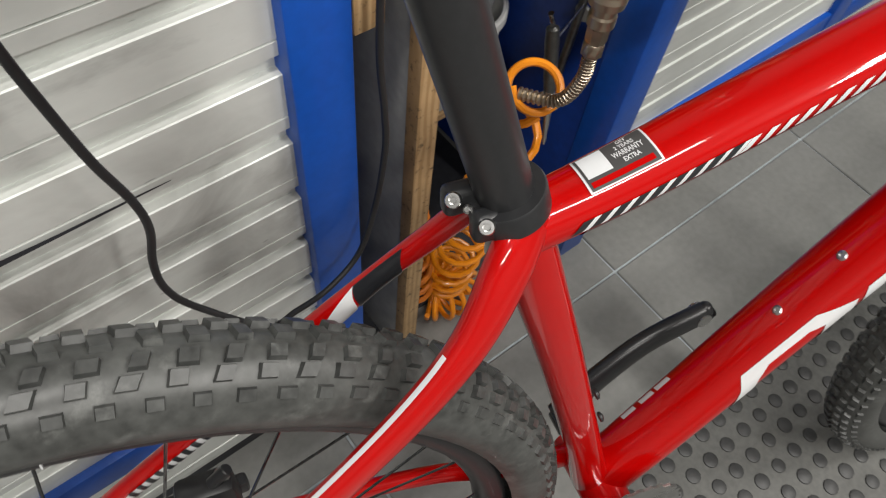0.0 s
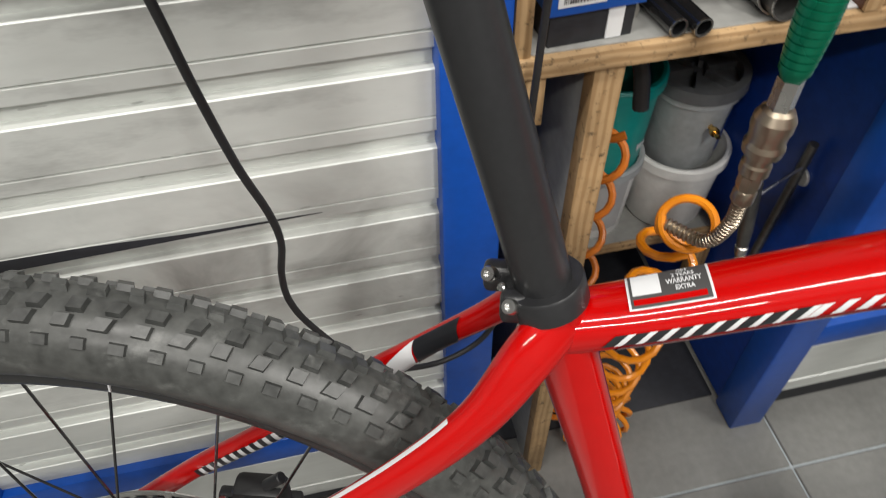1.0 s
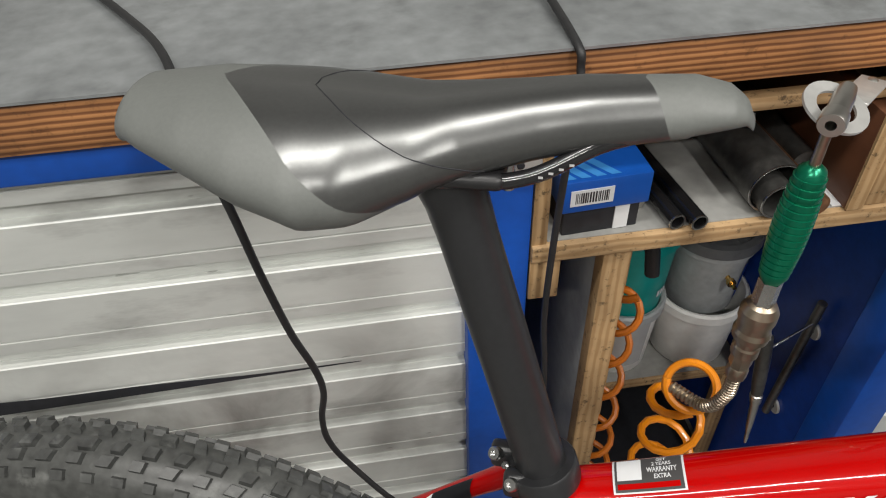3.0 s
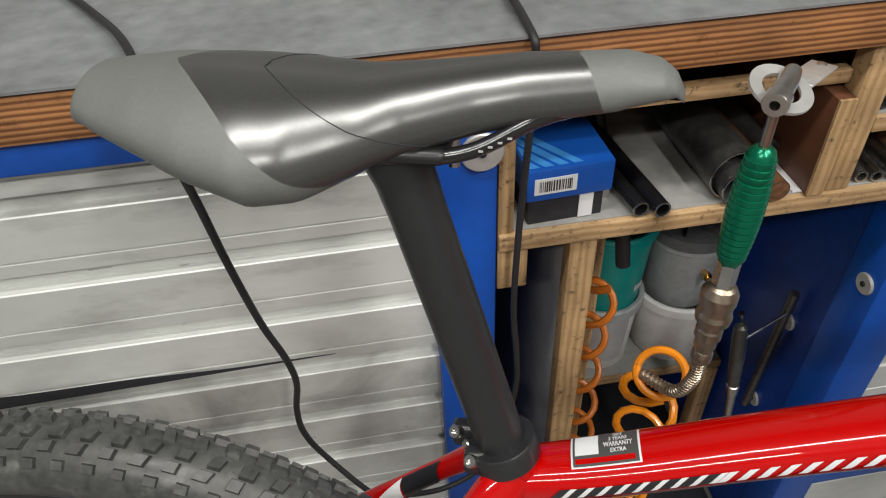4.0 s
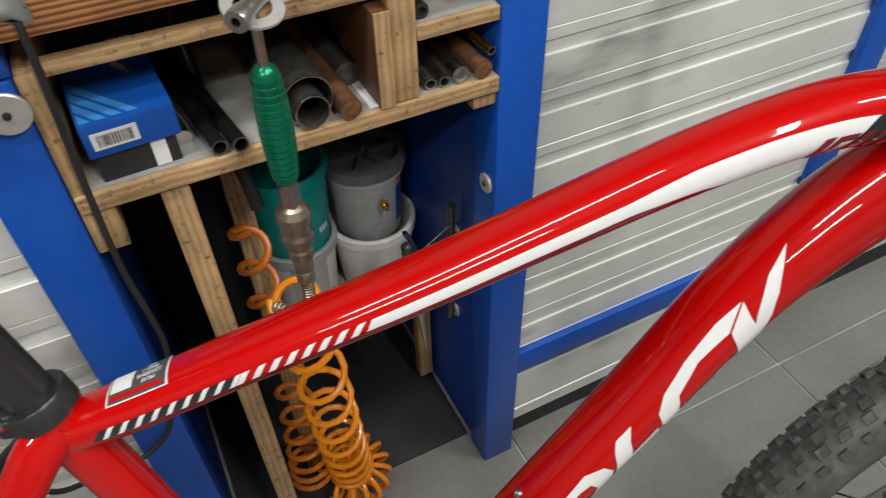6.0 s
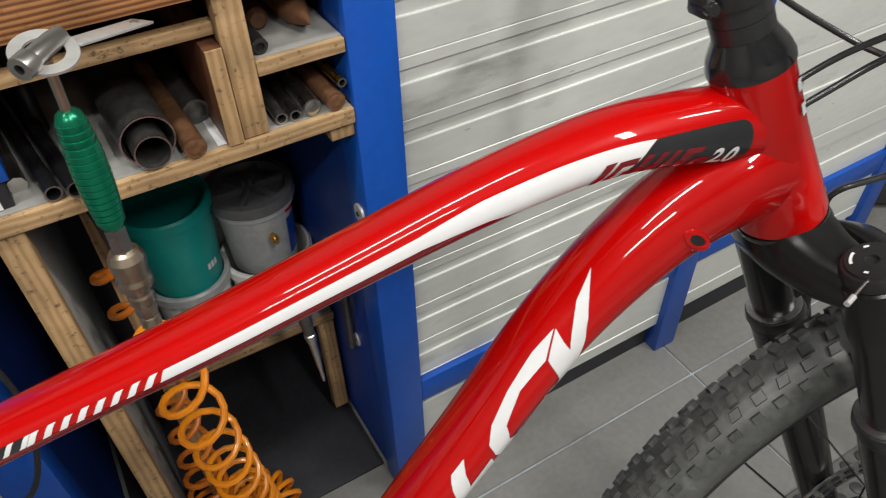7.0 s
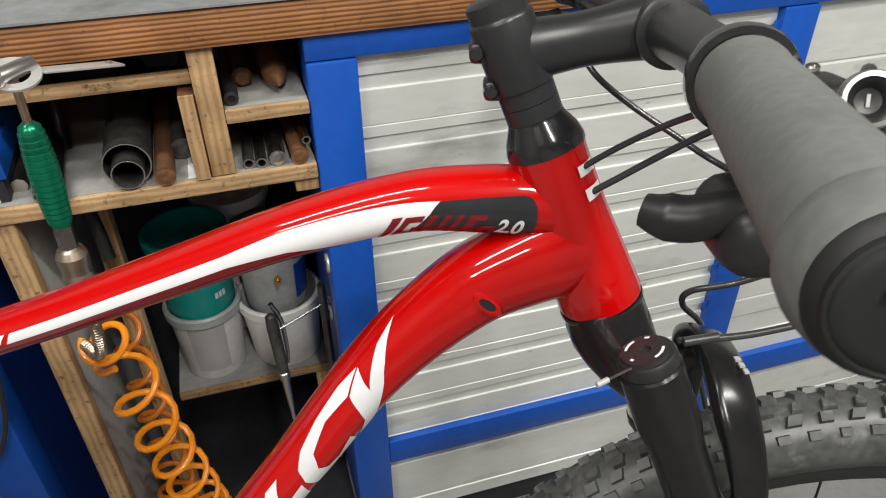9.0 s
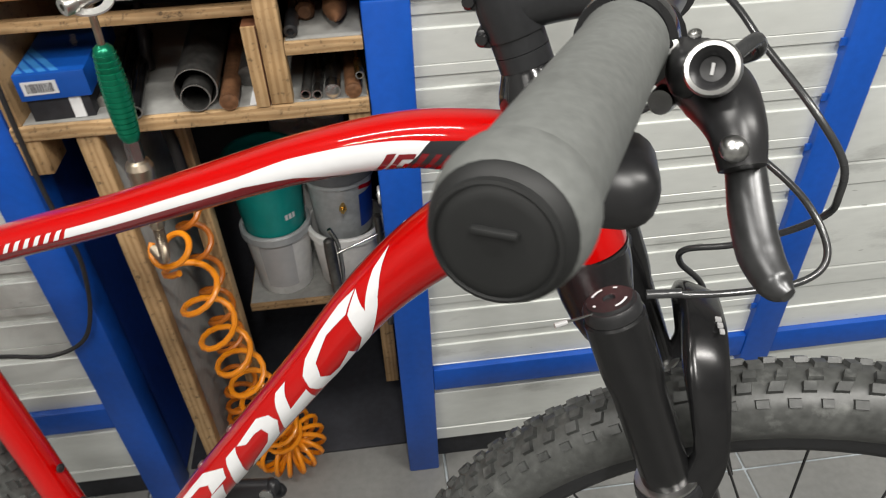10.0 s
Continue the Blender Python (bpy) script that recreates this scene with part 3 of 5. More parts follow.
# ---- buckets on the low shelf ----
def bucket(name, label, x, y, z, r0, r1, h, mat, lid=None, rim=None):
    b = thing(name, label, "bucket", pose(x, y, z))
    part("body", lathe([(r0 * 0.96, 0), (r0, 0.003), (r1, h), (r1 - 0.003, h), (r0 - 0.003, 0.006)], 40), mat, b)
    part("rim", lathe([(r1 + 0.0005, h - 0.016), (r1 + 0.004, h - 0.015), (r1 + 0.004, h - 0.002), (r1 + 0.001, h + 0.001), (r1 - 0.003, h)], 40, caps=False), rim or mat, b)
    if lid:
        lb = lathe([(0.01, h + 0.001), (r1 * 0.88, h + 0.001), (r1 * 0.95, h + 0.012), (r1 + 0.0075, h + 0.012), (r1 + 0.0085, h - 0.004), (r1 + 0.0035, h - 0.006)], 40)
        lid_ob = part("lid", lb, lid, b, "dark ribbed plastic lid")
        for k in range(6):
            part("lid_rib", box((0.010, -0.003, h + 0.0005), (r1 * 0.90, 0.003, h + 0.010)), lid, lid_ob, at=pose(0, 0, 0, 0, 0, k * 60))
    return b


LOW = 0.2672
b1 = bucket("white_bucket", "white plastic bucket with a grey front label on the low shelf", -0.232, 0.250, LOW, 0.047, 0.055, 0.13, BUCKETW, rim=BUCKETG)
lab = [[(0.0525 * math.cos(a) * k, 0.0525 * math.sin(a) * k, z) for z, k in ((0.02, 0.935), (0.11, 1.035))] for a in np.linspace(radians(-120), radians(-60), 10)]
bm = bmesh.new()
vs = [[bm.verts.new(p) for p in c] for c in lab]
for a, c in zip(vs, vs[1:]):
    bm.faces.new((a[0], c[0], c[1], a[1]))
part("label", bm, SILVERV, b1, "plain grey label")
b2 = bucket("teal_bucket", "teal plastic bucket standing inside the white bucket", -0.232, 0.250, LOW + 0.09, 0.048, 0.058, 0.17, TEAL)
bm = bmesh.new()
for k in range(3):
    a0 = radians(-62 + k * 7)
    q = [bm.verts.new((0.0535 * math.cos(a) + 0, 0.0535 * math.sin(a), z)) for a, z in ((a0, 0.068), (a0 + 0.09, 0.068), (a0 + 0.09, 0.078), (a0, 0.078))]
    bm.faces.new(q)
part("marking", bm, PAPER, b2, "small white marking")
bucket("white_bucket", "scuffed white bucket under the grey one on the low shelf", -0.116, 0.250, LOW, 0.054, 0.063, 0.120, BUCKETW)
b4 = bucket("grey_bucket", "grey translucent bucket with ribbed lid and brass valve", -0.118, 0.252, LOW + 0.105, 0.047, 0.053, 0.120, BUCKETG, lid=BUCKETL)
part("valve", lathe([(0.0035, 0), (0.0035, 0.010), (0.006, 0.010), (0.006, 0.016), (0.003, 0.016), (0.003, 0.024)], 12, along((0.004, -0.048, 0.075), (0.004, -0.08, 0.075))), BRASS, b4, "small brass valve")
bm = bmesh.new()
vs = [[bm.verts.new((0.0522 * k * math.cos(a), 0.0522 * k * math.sin(a), z)) for z, k in ((0.02, 0.93), (0.085, 1.0))] for a in np.linspace(radians(-55), radians(5), 10)]
for a, c in zip(vs, vs[1:]):
    bm.faces.new((a[0], c[0], c[1], a[1]))
part("label", bm, NAVY, b4, "dark blue label")
for z0, z1, band in ((0.086, 0.094, RED), (0.0945, 0.108, PAPER)):
    bm = bmesh.new()
    vs = [[bm.verts.new(((0.0474 + 0.05 * z) * math.cos(a), (0.0474 + 0.05 * z) * math.sin(a), z - 0.010 * math.sin((a + 0.43) * 2))) for z in (z0, z1)] for a in np.linspace(radians(-55), radians(5), 10)]
    for a, c in zip(vs, vs[1:]):
        bm.faces.new((a[0], c[0], c[1], a[1]))
    part("label_band", bm, band, b4, "coloured band of the label")
bucket("canister", "round off-white canister behind the grey bucket", -0.165, 0.362, LOW, 0.052, 0.054, 0.245, BUCKETW, lid=BUCKETW)

# ---- what stands past the end of the bench ----
bag = thing("parts_bag", "slumped dark grey parts bag with a light blue tag", "bag", pose(1.40, 0.18, 0.0))
rings = []
for k, (z, rx, ry_) in enumerate(((0.0, 0.20, 0.17), (0.02, 0.235, 0.20), (0.10, 0.25, 0.215), (0.22, 0.235, 0.20), (0.34, 0.20, 0.17), (0.43, 0.15, 0.12), (0.47, 0.09, 0.07), (0.50, 0.10, 0.05), (0.53, 0.11, 0.04))):
    rings.append([Vector((rx * math.cos(a) * (1 + 0.05 * math.sin(5 * a + k)), ry_ * math.sin(a) * (1 + 0.06 * math.sin(7 * a + 2 * k)), z + (0.012 * math.sin(4 * a + k) if k > 2 else 0)))
                  for a in np.linspace(0, 2 * math.pi, 44, endpoint=False)])
part("sack", loft(rings), BAG, bag, "dark grey woven sack")
part("tie", lathe([(0.074, 0.462), (0.080, 0.468), (0.080, 0.476), (0.074, 0.482)], 24, Matrix.Diagonal((1.18, 0.95, 1, 1)), caps=False), DARK, bag)
part("tag", box((-0.15, -0.176, 0.33), (-0.10, -0.172, 0.37)), BOXLIGHT, bag, "light blue tag")

# ---- hoses, cables and hanging tools ----
def coil(axis, radius, pitches, r, seg=8, per_turn=14):
    """A helix about a smooth axis; pitches run from the first axis point to the last."""
    P = [Vector(p) for p in spline(axis, 24)]
    S_ = [0.0]
    for a, b in zip(P, P[1:]):
        S_.append(S_[-1] + (b - a).length)
    total, s, phi, out, up = S_[-1], 0.0, 0.0, [], None
    while s < total:
        f = s / total
        p = np.interp(f, np.linspace(0, 1, len(pitches)), pitches)
        rad = float(np.interp(f, np.linspace(0, 1, len(radius)), radius))
        pos = Vector([np.interp(s, S_, [q[k] for q in P]) for k in range(3)])
        k = min(max(np.searchsorted(S_, s), 1), len(P) - 1)
        t = (P[k] - P[k - 1]).normalized()
        if up is None:
            up = (Vector((0, -1, 0)) - t * t.dot(Vector((0, -1, 0)))).normalized()
        up = (up - t * up.dot(t)).normalized()
        out.append(pos + rad * (math.cos(phi) * up + math.sin(phi) * t.cross(up)))
        phi += 2 * math.pi / per_turn
        s += p / per_turn
    return hose(out, r, 1, seg)


spiral = thing("air_hose", "orange coiled air hose hanging from the inflator to the floor", "hose")
part("front_coil", coil([(-0.296, -0.036, 0.562), (-0.288, -0.026, 0.44), (-0.276, 0.012, 0.26), (-0.266, 0.040, 0.13), (-0.262, 0.050, 0.075)],
                        [0.026, 0.028, 0.029, 0.030, 0.032], [0.066, 0.074, 0.066, 0.050, 0.020], 0.0042), ORANGE, spiral)
part("floor_pile", coil([(-0.2625 + 0.033 * math.cos(a), 0.068 + 0.033 * math.sin(a), 0.037 + 0.004 * math.sin(2 * a)) for a in np.linspace(-2.6, 2.6, 9)],
                        [0.031, 0.031, 0.029], [0.0125, 0.0115], 0.0042), ORANGE, spiral, "slack hose turns fanned on the floor")
part("rear_coil", coil([(-0.312, 0.07, 0.60), (-0.312, 0.09, 0.45), (-0.312, 0.085, 0.25), (-0.320, 0.06, 0.09)],
                       [0.017, 0.019, 0.022, 0.030], [0.062, 0.066, 0.055, 0.013], 0.0042), SHADEDHOSE, spiral)
part("feed_hose", hose([(-0.318, 0.16, 0.80), (-0.312, 0.10, 0.70), (-0.300, 0.075, 0.655), (-0.296, 0.066, 0.615)], 0.0075, 8, 10), PLASTIC, spiral, "ribbed black hose end")
ring_n = Vector((-0.3, -0.5, 0.8)).normalized()
ring_u = Vector((1, 0, 0)) - ring_n * ring_n.x
ring_u.normalize()
ring_v = ring_n.cross(ring_u)
lead = [Vector((-0.2955, -0.047, 0.580)) + 0.0218 * (math.cos(a) * ring_u + math.sin(a) * ring_v) - ring_n * 0.003 * (a - math.pi) for a in np.linspace(math.pi, -1.15 * math.pi, 22)]
part("lead", hose([(-0.318, -0.053, 0.590)] + lead, 0.0038, 3, 8), ORANGE, spiral)

inflator = thing("tyre_inflator", "green-handled air chuck with brass coupling hanging at the worktop", "tyre inflator")
G0, G1 = Vector((-0.2885, -0.086, 0.735)), Vector((-0.2845, -0.079, 0.895))
gm = along(G0, G1)
grip_profile = [(0.0062, 0.018)]
for k in range(15):
    z = 0.026 + k * 0.0056
    r = 0.0098 + 0.0030 * math.sin(math.pi * (k + 1) / 16)
    grip_profile += [(r, z), (r + 0.0001, z + 0.0043), (r - 0.0007, z + 0.0046), (r - 0.0007, z + 0.0053)]
grip_profile += [(0.0085, 0.114), (0.005, 0.117)]
part("handle", lathe(grip_profile, 24, gm), GREENALU, inflator, "green anodised ribbed handle")
part("hex_nut", lathe([(0.0085, -0.002), (0.0085, 0.020)], 6, gm), STEEL, inflator, "steel hexagon nut")
part("coupling", lathe([(0.0075, -0.058), (0.0105, -0.056), (0.0105, -0.048), (0.0095, -0.046), (0.0095, -0.04), (0.0135, -0.038), (0.0142, -0.032), (0.0128, -0.028), (0.0128, -0.022), (0.0140, -0.018), (0.0140, -0.010), (0.011, -0.004), (0.008, -0.002)], 24, gm), NICKEL, inflator, "worn brass quick coupling", 18)
part("ferrule", lathe([(0.0065, -0.085), (0.0085, -0.083), (0.0085, -0.074), (0.0072, -0.072), (0.0088, -0.068), (0.0088, -0.058)], 8, gm), NICKEL, inflator)
part("stem", lathe([(0.0035, 0.112), (0.0035, 0.152)], 14, gm), NICKEL, inflator)
head_a, head_b = Vector((-0.300, -0.099, 0.8935)), Vector((-0.267, -0.0615, 0.8950))
part("chuck_head", lathe([(0.0032, 0.022), (0.0032, 0.0), (0.0074, 0.0), (0.0080, 0.0015), (0.0080, 0.011), (0.0058, 0.013), (0.0066, 0.017), (0.0066, 0.033), (0.0056, 0.044)], 22, along(head_a, head_b)), CHROME, inflator, "chromed chuck head")
sp = spline([G0 + (G0 - G1).normalized() * 0.084, (-0.2925, -0.090, 0.625), (-0.300, -0.080, 0.598), (-0.318, -0.052, 0.592)], 26)
rr = [0.0043 if i % 3 == 0 else 0.0060 for i in range(len(sp))]
part("spring_sleeve", hose(sp, rr, 1, 12), NICKEL, inflator, "coiled steel bend protector", 8)

hook = thing("hook_plate", "bright steel ring bracket screwed under the worktop edge", "hook")
ring = lathe([(0.0125, -0.001), (0.0205, -0.001), (0.0205, 0.001), (0.0125, 0.001), (0.0125, -0.001)], 32, pose(-0.284, -0.078, 0.891, 18, 8, 0), caps=False)
part("ring", ring, ZINC, hook)
part("plate", box((-0.009, -0.001, 0), (0.009, 0.001, 0.074), 0.0005), ZINC, hook, at=along((-0.268, -0.070, 0.889), (-0.210, -0.016, 0.869)))
part("screw", lathe([(0.003, 0), (0.0035, 0.001), (0.002, 0.002)], 10, along((-0.222, -0.027, 0.8738), (-0.222, -0.028, 0.888))), CHROME, hook)

blow = thing("blow_gun", "chromed air gun hanging on the inner side of the bench", "air tool")
part("handle", lathe([(0.004, 0.0), (0.0075, 0.003), (0.0085, 0.020), (0.0082, 0.070), (0.0070, 0.092)], 18, along((-0.1325, 0.074, 0.482), (-0.1285, 0.057, 0.390))), OLDSTEEL, blow, "dark steel handle")
part("collar", lathe([(0.0060, 0.0), (0.0078, 0.002), (0.0078, 0.007), (0.0066, 0.009), (0.0072, 0.012), (0.0060, 0.016)], 18, along((-0.1286, 0.0573, 0.3915), (-0.1279, 0.0545, 0.376))), CHROME, blow, "bright steel collar")
part("nozzle", lathe([(0.0052, 0.0), (0.0055, 0.006), (0.0042, 0.040), (0.0026, 0.058), (0.0030, 0.064), (0.0016, 0.074)], 16, along((-0.1279, 0.0545, 0.377), (-0.1262, 0.0445, 0.303))), CHROME, blow, "tapered bright nozzle")
part("lever", hose([(-0.130, 0.083, 0.492), (-0.1205, 0.080, 0.465), (-0.1185, 0.070, 0.425), (-0.1200, 0.064, 0.400)], [0.0035, 0.0035, 0.003, 0.002], 8, 8), STEEL, blow)
part("crosspiece", rod((-0.13, 0.072, 0.452), (-0.050, 0.096, 0.470), 0.0016), STEEL, blow)


def disc_magnet(p, axis, r=0.0165):
    d = thing("steel_disc", "round steel washer fixed to the blue metal", "washer", group="round steel washers")
    part("disc", lathe([(0.003, 0.0), (0.003, 0.003), (r - 0.001, 0.003), (r, 0.002), (r, 0.0)], 28, along(p, Vector(p) + Vector(axis))), ZINC, d)
    part("bolt", lathe([(0.003, 0.0), (0.003, 0.0045), (0.0015, 0.005)], 12, along(p, Vector(p) + Vector(axis))), DARK, d)


disc_magnet((-0.4545, -0.0005, 0.819), (0, -1, 0))
for q in ((-0.0495, 0.104, 0.284), (-0.0495, 0.098, 0.446), (-0.0525, 0.018, 0.588)):
    disc_magnet(q, (-1, 0, 0), 0.012)
tagged(part("pry_bar", rod((-0.060, 0.094, 0.50), (-0.058, 0.106, 0.27), 0.0055, 10), OLDSTEEL), "dark steel bar held on the inner side", "tool")
tagged(part("power_cable", hose([(-0.90, 0.40, 0.9145), (-0.80, 0.22, 0.9145), (-0.717, 0.091, 0.915), (-0.680, 0.020, 0.917), (-0.664, -0.034, 0.897), (-0.650, -0.050, 0.843), (-0.643, -0.050, 0.785), (-0.634, -0.047, 0.721), (-0.624, -0.043, 0.672), (-0.622, -0.038, 0.634), (-0.629, -0.033, 0.592), (-0.629, -0.030, 0.552), (-0.615, -0.030, 0.508), (-0.572, -0.05, 0.455), (-0.54, -0.04, 0.43), (-0.50, -0.03, 0.415), (-0.46, -0.022, 0.43), (-0.437, -0.016, 0.48),
                                  (-0.424, -0.013, 0.55), (-0.425, -0.013, 0.60), (-0.429, -0.012, 0.66), (-0.427, -0.012, 0.75), (-0.422, -0.013, 0.85), (-0.421, -0.014, 0.895), (-0.424, 0.02, 0.914), (-0.43, 0.3, 0.914)], 0.0029, 8, 10), CABLE),
       "black power cable looping down in front of the bench", "cable")

# ---- the bicycle ----
HEADING, TIP, OFF = -17.13, 10.44, -0.4638
n0 = Vector((-math.sin(radians(HEADING)), math.cos(radians(HEADING)), 0))
bike = thing("mountain_bike", "glossy red mountain bike with white graphics leaning on the bench", "bicycle",
             Matrix.Translation(n0 * OFF) @ pose(0, 0, 0, 0, 0, HEADING) @ pose(0, 0, 0, -TIP))


class Tube:
    """A swept tube in the bicycle's plane or beside it: rows of x, y, z, half width, half height."""

    def __init__(self, rows, n=10):
        self.rows = np.array(spline(rows, n))
        self.last = len(self.rows) - 1
        self.length = float(np.sum(np.linalg.norm(np.diff(self.rows[:, :3], axis=0), axis=1)))

    def at(self, u, theta, off=0.0):
        k = u * self.last
        row = np.array([np.interp(k, range(self.last + 1), self.rows[:, j]) for j in range(5)])
        a, b = self.rows[max(0, int(k) - 1)], self.rows[min(self.last, int(k) + 2)]
        t = Vector(b[:3] - a[:3]).normalized()
        side = Vector((0, -1, 0))
        side = (side - t * side.dot(t)).normalized()
        up = t.cross(side)
        if up.z < 0:
            up = -up
        c, s = math.cos(theta), math.sin(theta)
        e = 0.86
        cc, ss = math.copysign(abs(c) ** e, c), math.copysign(abs(s) ** e, s)
        return Vector(row[:3]) + side * cc * (row[3] + off) + up * ss * (row[4] + off)

    def ux(self, x):
        xs = self.rows[:, 0]
        k = range(self.last + 1)
        return float(np.interp(x, xs, k) if xs[-1] > xs[0] else np.interp(x, xs[::-1], list(k)[::-1])) / self.last

    def mesh(self, seg=28, caps=True):
        return loft([[self.at(u, a) for a in np.linspace(0, 2 * math.pi, seg, endpoint=False)] for u in np.linspace(0, 1, self.last + 1)], caps=caps)

    def decal(self, corners, bm, nu=14, nv=8, off=0.0005):
        """A four-cornered patch of (x, degrees) on the surface: along the lower edge, then the upper."""
        (x0, a0), (x1, a1), (x2, a2), (x3, a3) = corners
        g = []
        for i in range(nu + 1):
            f = i / nu
            row = []
            for j in range(nv + 1):
                h = j / nv
                x = (x0 + (x1 - x0) * f) * (1 - h) + (x3 + (x2 - x3) * f) * h
                a = (a0 + (a1 - a0) * f) * (1 - h) + (a3 + (a2 - a3) * f) * h
                row.append(bm.verts.new(self.at(self.ux(x), radians(a), off)))
            g.append(row)
        for i in range(nu):
            for j in range(nv):
                bm.faces.new((g[i][j], g[i + 1][j], g[i + 1][j + 1], g[i][j + 1]))
        return bm


def patch(tube, corners, bm, off=0.0006):
    """A many-cornered flat shape of (x, degrees) wrapped onto the surface of a tube."""
    flat = bmesh.new()
    k = 0.0004
    flat.faces.new([flat.verts.new((x, a * k, 0)) for x, a in corners])
    flat.normal_update()
    bmesh.ops.triangulate(flat, faces=flat.faces[:])
    xs, angles = [c[0] for c in corners], [c[1] for c in corners]
    x = math.floor(min(xs) / 0.004) * 0.004
    while x < max(xs):
        bmesh.ops.bisect_plane(flat, geom=flat.verts[:] + flat.edges[:] + flat.faces[:], plane_co=(x, 0, 0), plane_no=(1, 0, 0))
        x += 0.004
    a = math.floor(min(angles) / 8) * 8
    while a < max(angles):
        bmesh.ops.bisect_plane(flat, geom=flat.verts[:] + flat.edges[:] + flat.faces[:], plane_co=(0, a * k, 0), plane_no=(0, 1, 0))
        a += 8
    made = {v: bm.verts.new(tube.at(tube.ux(v.co.x), radians(v.co.y / k), off)) for v in flat.verts}
    for f in flat.faces:
        bm.faces.new([made[v] for v in f.verts])
    flat.free()
    bmesh.ops.recalc_face_normals(bm, faces=bm.faces[:])
    return bm


STEER = Vector((-0.366, 0, 0.9306))
HT0, HT1 = Vector((0.191, 0, 0.8085)), Vector((0.150, 0, 0.9125))
top_tube = Tube([(-0.398, 0, 0.725, 0.0175, 0.0147), (-0.34, 0, 0.7428, 0.0195, 0.014), (-0.26, 0, 0.7703, 0.02, 0.014), (-0.17, 0, 0.8008, 0.0205, 0.0144), (-0.09, 0, 0.8302, 0.0205, 0.0151), (-0.01, 0, 0.8591, 0.0205, 0.0164), (0.06, 0, 0.8775, 0.021, 0.0179), (0.11, 0, 0.8801, 0.022, 0.0203), (0.16, 0, 0.8766, 0.022, 0.023)])
down_tube = Tube([(-0.2713, 0, 0.3222, 0.0269, 0.0233), (-0.2001, 0, 0.4218, 0.0275, 0.0199), (-0.1289, 0, 0.5252, 0.0275, 0.0189), (-0.027, 0, 0.6657, 0.0275, 0.0199), (0.0389, 0, 0.7558, 0.0275, 0.0223), (0.0982, 0, 0.8128, 0.028, 0.0262), (0.1409, 0, 0.8361, 0.0275, 0.0291), (0.1786, 0, 0.8475, 0.0259, 0.032)])
seat_tube = Tube([(-0.2764, 0, 0.325, 0.0183, 0.0183), (-0.3018, 0, 0.42, 0.016, 0.016), (-0.3474, 0, 0.58, 0.0158, 0.0158), (-0.3879, 0, 0.71, 0.0165, 0.0169), (-0.3981, 0, 0.747, 0.0169, 0.0169)])
frame_ob = part("frame", top_tube.mesh(), RED, bike, "glossy red alloy frame")
part("down_tube", down_tube.mesh(), RED, frame_ob)
part("seat_tube", seat_tube.mesh(), RED, frame_ob)
part("head_tube", lathe([(0.0275, 0), (0.0282, 0.004), (0.0265, 0.028), (0.0240, 0.066), (0.0236, 0.107), (0.0242, 0.1118)], 40, along(HT0, HT1)), RED, frame_ob)
part("bottom_bracket", lathe([(0.018, -0.044), (0.0225, -0.0435), (0.0225, 0.0435), (0.018, 0.044)], 28, pose(-0.272, 0, 0.326, 90)), RED, frame_ob)
